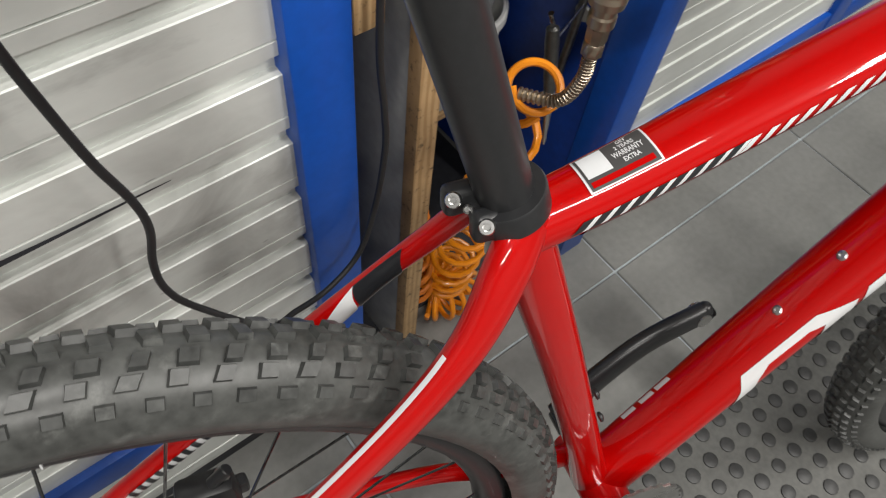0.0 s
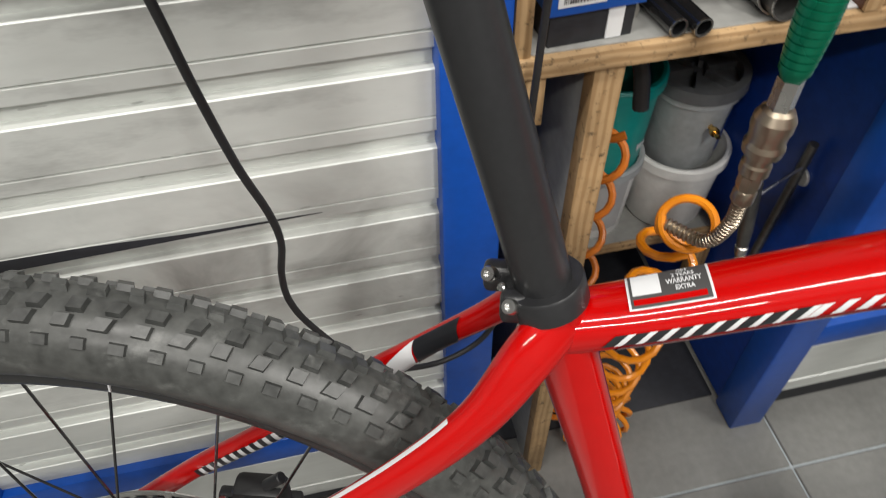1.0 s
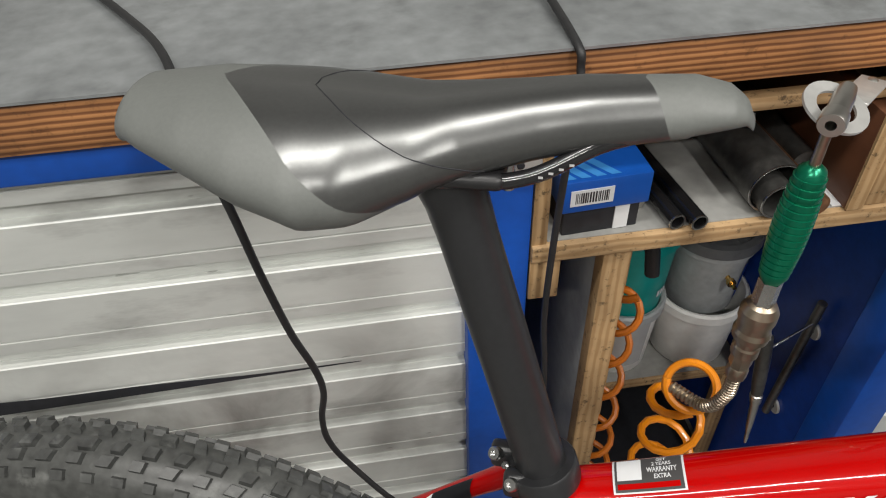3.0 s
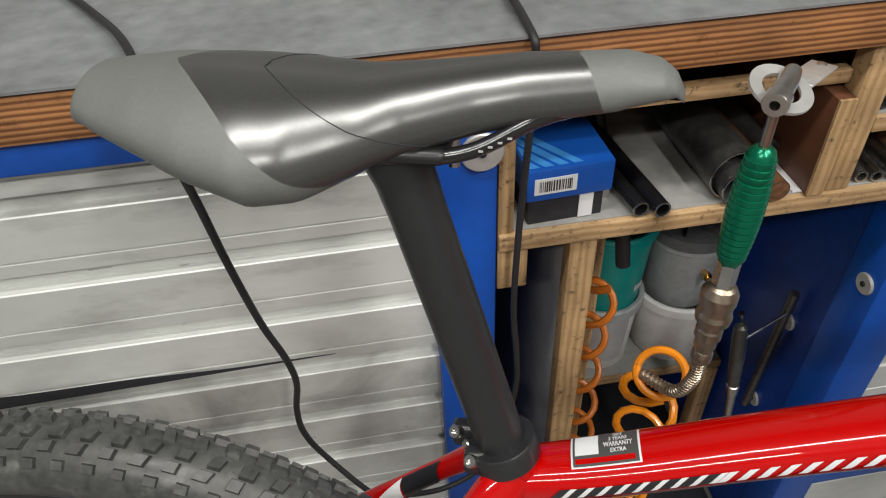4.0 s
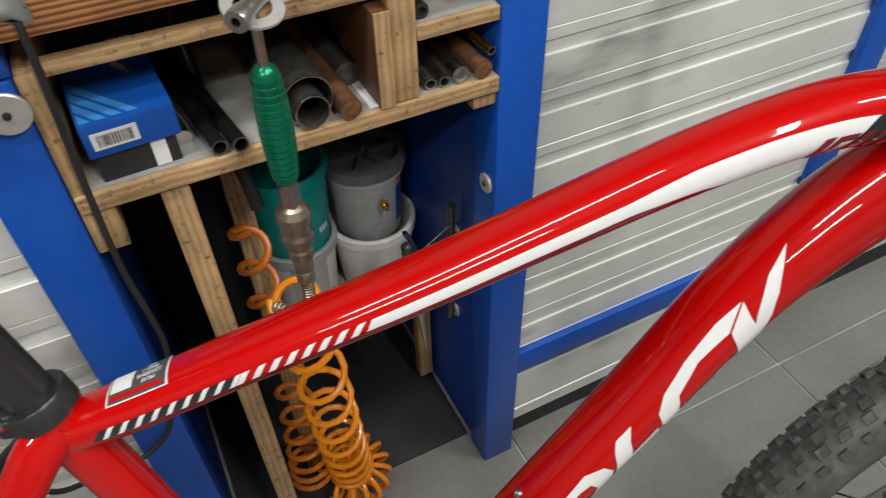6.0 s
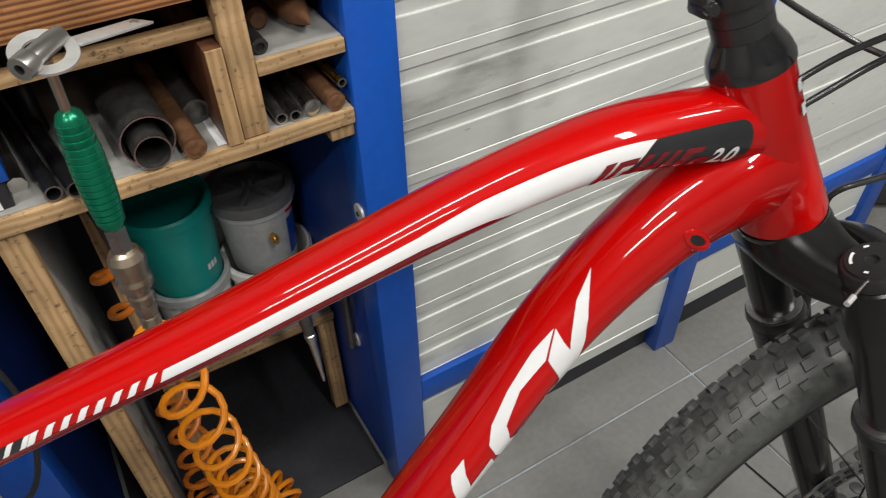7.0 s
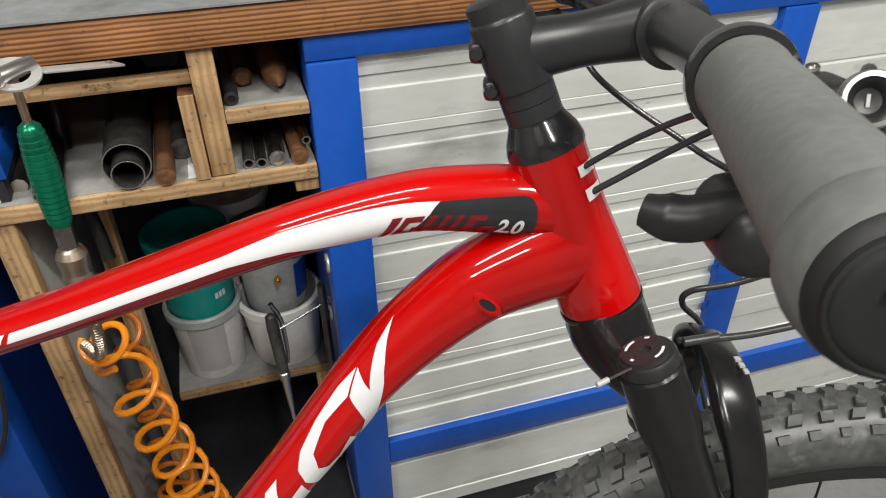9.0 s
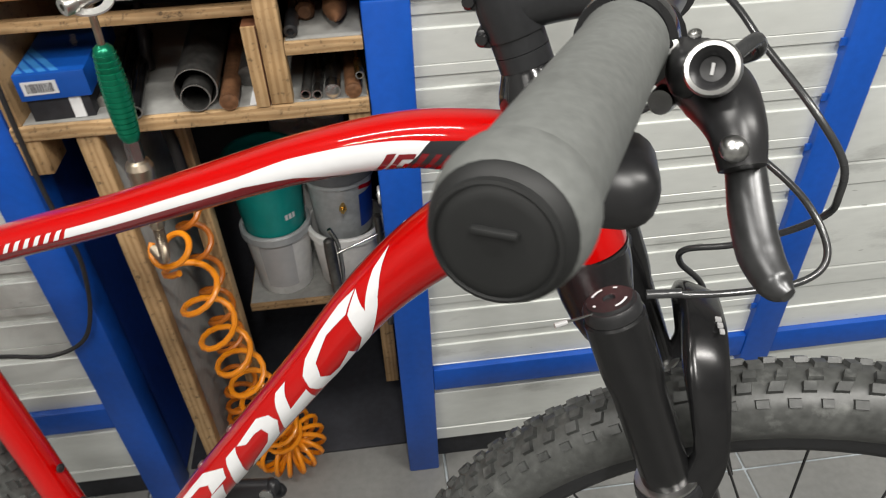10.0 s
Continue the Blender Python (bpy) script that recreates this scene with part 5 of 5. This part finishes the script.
    for k in range(36):
        t0, t1 = 2 * math.pi * k / 36, 2 * math.pi * (k + 0.62) / 36
        for r0, r1 in ((0.089, 0.094), (0.080, 0.084)):
            q = [rt.verts.new(ry @ Vector((r * math.cos(t), r * math.sin(t), -0.0400))) for r, t in ((r0, t0), (r1, t0), (r1, t1), (r0, t1))]
            rt.faces.new(q)
    part("disc_slots", rt, DARK, hub, "dark vent slots", 0)
    part("brake_disc", lathe([(0.076, -0.0408), (0.100, -0.0408), (0.100, -0.0422), (0.076, -0.0422), (0.076, -0.0408)], 48, ry, caps=False), STEEL, hub, "thin steel brake disc")
    for k in range(6):
        t = 2 * math.pi * k / 6
        part("disc_arm", rod(ry @ Vector((0.02 * math.cos(t), 0.02 * math.sin(t), -0.0415)), ry @ Vector((0.078 * math.cos(t + 0.5), 0.078 * math.sin(t + 0.5), -0.0415)), 0.0028, 6), STEEL, hub)
    return hub


wheel("rear_wheel", -0.6912, 0.366, "rear wheel with knobbly tyre and black spokes")
wheel("front_wheel", 0.4072, 0.366, "front wheel with knobbly tyre and black spokes")
cal = part("brake_caliper", box((-0.628, 0.030, 0.440), (-0.584, 0.054, 0.486), 0.006), PLASTIC, bike, "black disc brake caliper")
part("caliper_half", box((-0.622, 0.020, 0.455), (-0.594, 0.0295, 0.478), 0.003), GLOSSBLACK, cal)
part("caliper_mount", box((-0.650, 0.048, 0.436), (-0.578, 0.060, 0.452), 0.003), BLACK, cal)
for x, z in ((-0.642, 0.446), (-0.590, 0.484)):
    part("caliper_bolt", lathe([(0.0055, 0), (0.0055, 0.006), (0.0048, 0.007), (0.0028, 0.007), (0.0026, 0.004)], 16, along((x, 0.044, z), (x - 0.006, 0.043, z + 0.012))), STEEL, cal, "steel socket bolt")
part("hose_banjo", rod((-0.600, 0.040, 0.486), (-0.585, 0.040, 0.500), 0.005, 14, chamfer=0.001), BLACK, cal)

# cranks
crank = part("crankset", lathe([(0.012, -0.075), (0.012, 0.075)], 20, pose(-0.272, 0, 0.326, 90)), GLOSSBLACK, bike, "black crankset without pedals")
for sg, e in ((1, (-0.124, 0.416)), (-1, (-0.434, 0.222))):
    c = Tube([(-0.272, sg * 0.074, 0.326, 0.009, 0.019), (-0.272 + (e[0] + 0.272) * 0.28, sg * 0.077, 0.326 + (e[1] - 0.326) * 0.46, 0.0095, 0.0165), (-0.272 + (e[0] + 0.272) * 0.60, sg * 0.080, 0.326 + (e[1] - 0.326) * 0.82, 0.0095, 0.0150), (e[0], sg * 0.082, e[1], 0.0095, 0.0138), (e[0] + (e[0] + 0.272) * 0.06, sg * 0.082, e[1] + (e[1] - 0.326) * 0.05, 0.008, 0.0115), (e[0] + (e[0] + 0.272) * 0.085, sg * 0.082, e[1] + (e[1] - 0.326) * 0.06, 0.003, 0.004)], 8)
    part("crank_arm", c.mesh(18), BLACK, crank, "black crank arm without pedal")
    part("pedal_eye", lathe([(0.0050, -0.0106), (0.0082, -0.0102), (0.0082, 0.0102), (0.0050, 0.0106)], 18, pose(e[0], sg * 0.082, e[1], 90)), STEEL, crank, "bare steel pedal eye")
ch = bmesh.new()
tooth = []
for k in range(64):
    r = 0.0655 if k % 2 else 0.0615
    t = 2 * math.pi * k / 64
    tooth.append((r * math.cos(t), r * math.sin(t)))
lo = [ch.verts.new((-0.272 + a, -0.0475, 0.326 + b)) for a, b in tooth]
hi = [ch.verts.new((-0.272 + a, -0.0500, 0.326 + b)) for a, b in tooth]
ch.faces.new(lo)
ch.faces.new(list(reversed(hi)))
for k in range(64):
    ch.faces.new((lo[k], hi[k], hi[(k + 1) % 64], lo[(k + 1) % 64]))
part("chainring", ch, STEEL, crank, "steel toothed chainring", 20)

# headset, stem, bars
ST = along(HT1, HT1 + STEER)
head = part("headset", lathe([(0.0246, 0.0), (0.0246, 0.003), (0.0225, 0.010), (0.0178, 0.019), (0.0172, 0.021)], 36, ST), GLOSSBLACK, bike, "gloss black headset cone")
part("spacer", lathe([(0.0172, 0.0212), (0.0172, 0.0308)], 32, ST), BLACK, head)
part("spacer", lathe([(0.0172, 0.0312), (0.0172, 0.0408)], 32, ST), BLACK, head)
part("lower_cup", lathe([(0.0282, -0.1130), (0.0285, -0.1150), (0.0275, -0.1175)], 36, ST), GLOSSBLACK, head)
stem = part("stem", lathe([(0.0185, 0.041), (0.0190, 0.043), (0.0190, 0.080), (0.0185, 0.082), (0.0172, 0.083), (0.0172, 0.092), (0.014, 0.094)], 32, ST), BLACK, bike, "matt black handlebar stem")
SB = HT1 + STEER * 0.062
BAR = Vector((0.2125, 0, 0.983))
part("stem_arm", Tube([(SB.x + 0.008, 0, SB.z, 0.0165, 0.0175), ((SB.x + BAR.x) / 2, 0, (SB.z + BAR.z) / 2, 0.0150, 0.0155), (BAR.x - 0.008, 0, BAR.z, 0.0190, 0.0185)], 8).mesh(28), BLACK, stem)
part("bar_clamp", lathe([(0.0175, -0.024), (0.0205, -0.0225), (0.0205, 0.0225), (0.0175, 0.024)], 32, Matrix.Translation(BAR) @ pose(0, 0, 0, 90)), BLACK, stem)
for k in (0.050, 0.073):
    c = HT1 + STEER * k + Vector((-0.0145, 0, -0.0105))
    part("stem_lug", box(c - Vector((0.006, 0.010, 0.006)), c + Vector((0.006, 0.010, 0.006)), 0.003), BLACK, stem)
    part("stem_bolt", rod(c + Vector((-0.002, -0.013, 0)), c + Vector((-0.002, 0.006, 0)), 0.0042, 14, chamfer=0.001), GLOSSBLACK, stem)
bar_pts = [(0.1612, -0.329, 0.9835), (0.1735, -0.265, 0.9846), (0.1890, -0.185, 0.9860), (0.2030, -0.10, 0.9815), (0.2125, -0.03, 0.9775)]
bar_pts = bar_pts + [(x, -y, z) for x, y, z in reversed(bar_pts)]
bar_rad = [0.0111, 0.0111, 0.0112, 0.0130, 0.0158, 0.0158, 0.0130, 0.0112, 0.0111, 0.0111]
handlebar = part("handlebar", hose(bar_pts, bar_rad, 10, 24), BLACK, bike, "matt black flat handlebar", at=Matrix.Translation((0, 0.006, 0.0055)))
for sg in (-1, 1):
    a, b = Vector((0.1610, sg * 0.331, 0.9835)), Vector((0.1870, sg * 0.195, 0.9858))
    gl = (b - a).length
    gp = [(0.006, -0.0060), (0.0110, -0.0054), (0.0140, -0.0036), (0.0156, -0.0004), (0.0163, 0.003), (0.0168, 0.006), (0.0167, 0.010), (0.0150, 0.013)] + [(0.0150, 0.014 + k * (gl - 0.02) / 20) for k in range(21)] + [(0.0155, gl - 0.004), (0.0155, gl - 0.001), (0.012, gl)]
    gr = part("grip", lathe(gp, 36, along(a, b)), GRIP, handlebar, "dark grey rubber grip with end cap")
    part("end_cap", lathe([(0.0020, -0.0068), (0.0040, -0.0062), (0.0090, -0.0072), (0.0122, -0.0062), (0.0144, -0.0040), (0.0149, -0.0026), (0.0138, -0.0030)], 34, along(a, b)), CAP, handlebar, "black end cap")
    out = (a - b).normalized()
    side = out.cross(Vector((0, 0, 1))).normalized()
    face = Matrix((side, side.cross(out), out)).transposed().to_4x4()
    face.translation = a + out * 0.0066
    part("cap_ledge", box((-0.0045, 0.0018, -0.0010), (0.0045, 0.0032, 0.0013), 0.0004), CAP, handlebar, "low ledge moulded in the cap", at=face)
    part("cap_rim", lathe([(0.0116, -0.0058), (0.0120, -0.0070), (0.0127, -0.0068), (0.0130, -0.0050)], 34, along(a, b)), CAP, handlebar, "moulded cap rim")
    part("clamp_ring", lathe([(0.0135, gl + 0.001), (0.0180, gl + 0.0015), (0.0185, gl + 0.006), (0.0180, gl + 0.0105), (0.0135, gl + 0.011)], 32, along(a, b)), GLOSSBLACK, handlebar, "black clamp ring")
    y = sg * 0.178
    lev = part("brake_lever", hose([(0.190, sg * 0.150, 0.986), (0.205, sg * 0.178, 0.985), (0.213, sg * 0.205, 0.984), (0.217, sg * 0.222, 0.979), (0.220, sg * 0.230, 0.968)], [0.009, 0.0115, 0.012, 0.0095, 0.0075], 8, 16), PLASTIC, bike, "black hydraulic brake lever", at=Matrix.Translation((0.006, 0.007, -0.005)))
    part("lever_clamp", lathe([(0.0115, -0.006), (0.0160, -0.006), (0.0160, 0.006), (0.0115, 0.006)], 28, Matrix.Translation((0.1885, sg * 0.172, 0.9935)) @ pose(0, 0, 0, 90)), PLASTIC, lev)
    part("lever_blade", hose([(0.217, sg * 0.205, 0.978), (0.222, sg * 0.218, 0.968), (0.225, sg * 0.230, 0.954), (0.228, sg * 0.241, 0.944), (0.232, sg * 0.250, 0.939), (0.235, sg * 0.2545, 0.938)], [0.0048, 0.0062, 0.0070, 0.0070, 0.0058, 0.0025], 8, 14), LEVER, lev, "curved satin grey lever blade")
    part("pivot", lathe([(0.0068, 0), (0.0070, 0.004), (0.005, 0.006)], 18, along((0.217, sg * 0.207, 0.980), (0.216, sg * 0.220, 0.990))), STEEL, lev, "polished pivot screw")
    part("reach_dial", lathe([(0.001, 0.005), (0.0045, 0.0045), (0.0062, 0.001), (0.0080, 0.0), (0.0098, 0.002), (0.0100, 0.006), (0.0090, 0.012), (0.005, 0.015)], 26, along((0.206, sg * 0.226, 0.998), (0.211, sg * 0.206, 0.991)) @ Matrix.Scale(0.84, 4)), PLASTIC, lev, "round dial with dark hollow")
    part("dial_ring", lathe([(0.0080, -0.0006), (0.0096, -0.0004), (0.0104, 0.0016), (0.0104, 0.0052), (0.0098, 0.0056)], 28, along((0.206, sg * 0.226, 0.998), (0.211, sg * 0.206, 0.991)) @ Matrix.Scale(0.84, 4), caps=False), STEEL, lev, "grey metal dial ring")
    part("dial_mark", box((-0.0006, -0.0022, 0.0040), (0.0006, 0.0022, 0.0049), 0, None), SILVERV, lev, "pale dial mark", at=along((0.206, sg * 0.226, 0.998), (0.211, sg * 0.206, 0.991)) @ Matrix.Scale(0.84, 4))
    part("blade_screw", lathe([(0.0039, 0.0), (0.0042, 0.004), (0.0036, 0.0062), (0.0020, 0.0075), (0.0007, 0.0078)], 20, along((0.2165, sg * 0.2325, 0.9745), (0.2095, sg * 0.2440, 0.9825))), STEEL, lev, "polished pivot screw")
    part("clamp_bolt", lathe([(0.0032, 0), (0.0034, 0.003), (0.0018, 0.0032), (0.0016, 0.0015)], 14, along((0.1965, sg * 0.196, 0.9960), (0.1925, sg * 0.206, 1.0040))), STEEL, lev, "steel clamp bolt")
    part("reservoir", box((0.196, min(sg * 0.186, sg * 0.214), 0.983), (0.214, max(sg * 0.186, sg * 0.214), 0.999), 0.005, seg=3), PLASTIC, lev, "black brake fluid reservoir")
    part("hose_bend", hose([(0.211, sg * 0.206, 0.991), (0.219, sg * 0.196, 0.996), (0.226, sg * 0.186, 0.998), (0.229, sg * 0.178, 0.992), (0.222, sg * 0.170, 0.986)], 0.0026, 8, 10), SHEATH, lev, "short black hose bend")
    for by, bz in ((0.190, 1.0005), (0.207, 0.9985)):
        part("cap_screw", lathe([(0.0022, 0), (0.0024, 0.0016), (0.0014, 0.0018), (0.0012, 0.0008)], 14, along((0.205, sg * by, bz - 0.0015), (0.203, sg * (by + 0.004), bz + 0.006))), STEEL, lev, "small steel screw")
    shf = part("shifter", box((0.176, min(sg * 0.150, sg * 0.195), 0.940), (0.206, max(sg * 0.150, sg * 0.195), 0.966), 0.0115, seg=4), PLASTIC, bike, "black trigger shifter under the bar", at=Matrix.Translation((-0.003, 0.003 + sg * 0.040, -0.002)))
    part("thumb_lever", hose([(0.190, sg * 0.182, 0.964), (0.172, sg * 0.180, 0.958), (0.163, sg * 0.177, 0.957), (0.156, sg * 0.173, 0.958)], [0.006, 0.0075, 0.0078, 0.0055], 8, 14), PLASTIC, shf)
    part("barrel", lathe([(0.0045, 0), (0.005, 0.004), (0.005, 0.014), (0.003, 0.018)], 14, along((0.205, sg * 0.152, 0.974), (0.214, sg * 0.128, 0.974))), STEEL, shf)

# fork
LEG = Vector((0.366, 0, -0.9306))
CROWN = [(0.072, 0.2095, 0.787, 0.012, 0.010), (0.062, 0.2085, 0.786, 0.018, 0.0155), (0.046, 0.205, 0.785, 0.0215, 0.0175), (0.030, 0.200, 0.788, 0.0235, 0.0205), (0.016, 0.197, 0.792, 0.026, 0.0230)]
CROWN = [(-y, x, z, rx, rz) for y, x, z, rx, rz in CROWN] + [(0, 0.196, 0.794, 0.027, 0.0235)] + CROWN[::-1]
fork = part("fork_crown", loft([[Vector((x + rx * math.copysign(abs(math.cos(a)) ** 0.75, math.cos(a)), y, z + rz * math.copysign(abs(math.sin(a)) ** 0.75, math.sin(a)))) for a in np.linspace(0, 2 * math.pi, 28, endpoint=False)]
                                for y, x, z, rx, rz in CROWN]), SATIN, bike, "satin black suspension fork")
for sg in (-1, 1):
    a = Vector((0.2085, sg * 0.066, 0.799))
    part("stanchion", lathe([(0.0182, 0.0), (0.0197, 0.0015), (0.0199, 0.040), (0.0192, 0.050), (0.0178, 0.060), (0.0174, 0.165)], 28, along(a, a + LEG)), SATIN, fork, "black fork stanchion")
    part("seal", lathe([(0.0185, 0.140), (0.0235, 0.142), (0.0245, 0.149), (0.0225, 0.153), (0.0230, 0.158)], 28, along(a, a + LEG)), BLACK, fork)
    part("seal_ring", lathe([(0.0190, 0.1385), (0.0222, 0.1390), (0.0222, 0.1408), (0.0190, 0.1412)], 28, along(a, a + LEG)), STEEL, fork, "thin steel seal ring")
    part("lower_leg", lathe([(0.0220, 0.150), (0.0225, 0.17), (0.0215, 0.30), (0.019, 0.42), (0.0185, 0.475), (0.012, 0.485)], 28, along(a, a + LEG)), SATIN, fork, "satin black fork leg")
arch = [(-0.066, 0.272, 0.652, 0.016, 0.020), (-0.068, 0.284, 0.690, 0.0055, 0.0135), (-0.060, 0.280, 0.724, 0.0055, 0.0150), (-0.044, 0.275, 0.749, 0.0070, 0.0175), (-0.022, 0.274, 0.763, 0.0075, 0.0180), (0.0, 0.274, 0.766, 0.0075, 0.0175)]
arch = arch + [(-y, x, z, a, b) for y, x, z, a, b in reversed(arch[:-1])]
rows = spline(arch, 6)
rings = []
for k, (y, x, z, th, wd) in enumerate(rows):
    a, b = rows[max(0, k - 1)], rows[min(len(rows) - 1, k + 1)]
    t = Vector((b[1] - a[1], b[0] - a[0], b[2] - a[2])).normalized()
    e = (Vector((1, 0, -0.35)) - t * t.dot(Vector((1, 0, -0.35)))).normalized()
    f = t.cross(e)
    rings.append([Vector((x, y, z)) + e * wd * 0.88 * math.copysign(abs(math.cos(q)) ** 0.5, math.cos(q)) + f * th * math.copysign(abs(math.sin(q)) ** 0.6, math.sin(q)) for q in np.linspace(0, 2 * math.pi, 16, endpoint=False)])
part("fork_arch", loft(rings), SATIN, fork, "black fork arch")
ka = Vector((0.2085, -0.066, 0.7995))
part("lockout_dial", lathe([(0.0182, 0.0), (0.0182, 0.006), (0.0168, 0.0085), (0.0150, 0.0088), (0.0145, 0.0105), (0.004, 0.0108), (0.0035, 0.009), (0.001, 0.009)], 32, along(ka, ka - LEG)), PLASTIC, fork, "black lockout dial with pale marks")
dm = bmesh.new()
km = along(ka, ka - LEG)
for t0, t1 in ((20, 75), (200, 250), (150, 165), (300, 312)):
    for k in range(6):
        aa, bb = radians(t0 + (t1 - t0) * k / 6), radians(t0 + (t1 - t0) * (k + 1) / 6)
        dm.faces.new([dm.verts.new(km @ Vector((r * math.cos(t), r * math.sin(t), 0.0112))) for r, t in ((0.0102, aa), (0.0119, aa), (0.0119, bb), (0.0102, bb))])
part("dial_marks", dm, PAPER, fork, "pale marks on the dial", 0)
part("cable_stub", rod(ka + Vector((-0.013, -0.010, 0.004)), ka + Vector((-0.032, -0.020, 0.001)), 0.0009, 8), STEEL, fork, "cut steel cable end")
part("cable_crimp", rod(ka + Vector((-0.0280, -0.0179, 0.0016)), ka + Vector((-0.0350, -0.0216, 0.0005)), 0.0018, 10), SILVERV, fork, "pale crimped cable tip")
am = bmesh.new()
for k in range(3):
    box((0.2815 - k * 0.0005, -0.034 + k * 0.007, 0.7695), (0.2845, -0.0295 + k * 0.007, 0.7710), 0, am)
part("arch_marks", am, SILVERV, fork, "small grey marks")

# control cables
for nm, pts, r in (
        ("shift_cable", [(0.150, -0.012, 0.890), (0.177, -0.020, 0.911), (0.194, -0.032, 0.926), (0.210, -0.055, 0.943), (0.220, -0.080, 0.955), (0.223, -0.105, 0.960), (0.213, -0.128, 0.960)], 0.0019),
        ("brake_hose", [(0.158, -0.012, 0.877), (0.185, -0.020, 0.896), (0.209, -0.030, 0.915), (0.228, -0.050, 0.935), (0.242, -0.080, 0.955), (0.232, -0.118, 0.972), (0.195, -0.150, 0.978)], 0.0021),
        ("brake_hose", [(0.194, 0.150, 0.980), (0.232, 0.105, 0.978), (0.263, 0.060, 0.966), (0.284, 0.030, 0.944), (0.312, 0, 0.915), (0.334, -0.010, 0.886), (0.338, -0.008, 0.862), (0.337, 0, 0.846), (0.320, 0.010, 0.827),
                        (0.290, 0.020, 0.808), (0.262, 0.030, 0.796), (0.262, 0.040, 0.779), (0.285, 0.056, 0.750), (0.300, 0.085, 0.690), (0.355, 0.094, 0.520)], 0.0024),
        ("lockout_cable", [(0.195, 0.130, 0.985), (0.186, 0.070, 0.947), (0.250, 0.040, 0.901), (0.285, 0, 0.885), (0.312, -0.030, 0.868), (0.325, -0.050, 0.845), (0.312, -0.060, 0.830), (0.270, -0.065, 0.820), (0.228, -0.068, 0.8165)], 0.0022)):
    part(nm, hose(pts, r, 10, 12), SHEATH, bike, "black glossy control cable")
part("cable_end", rod((0.246, -0.0665, 0.8185), (0.226, -0.068, 0.8160), 0.0028, 12), SHEATH, bike, "black cable end cap")
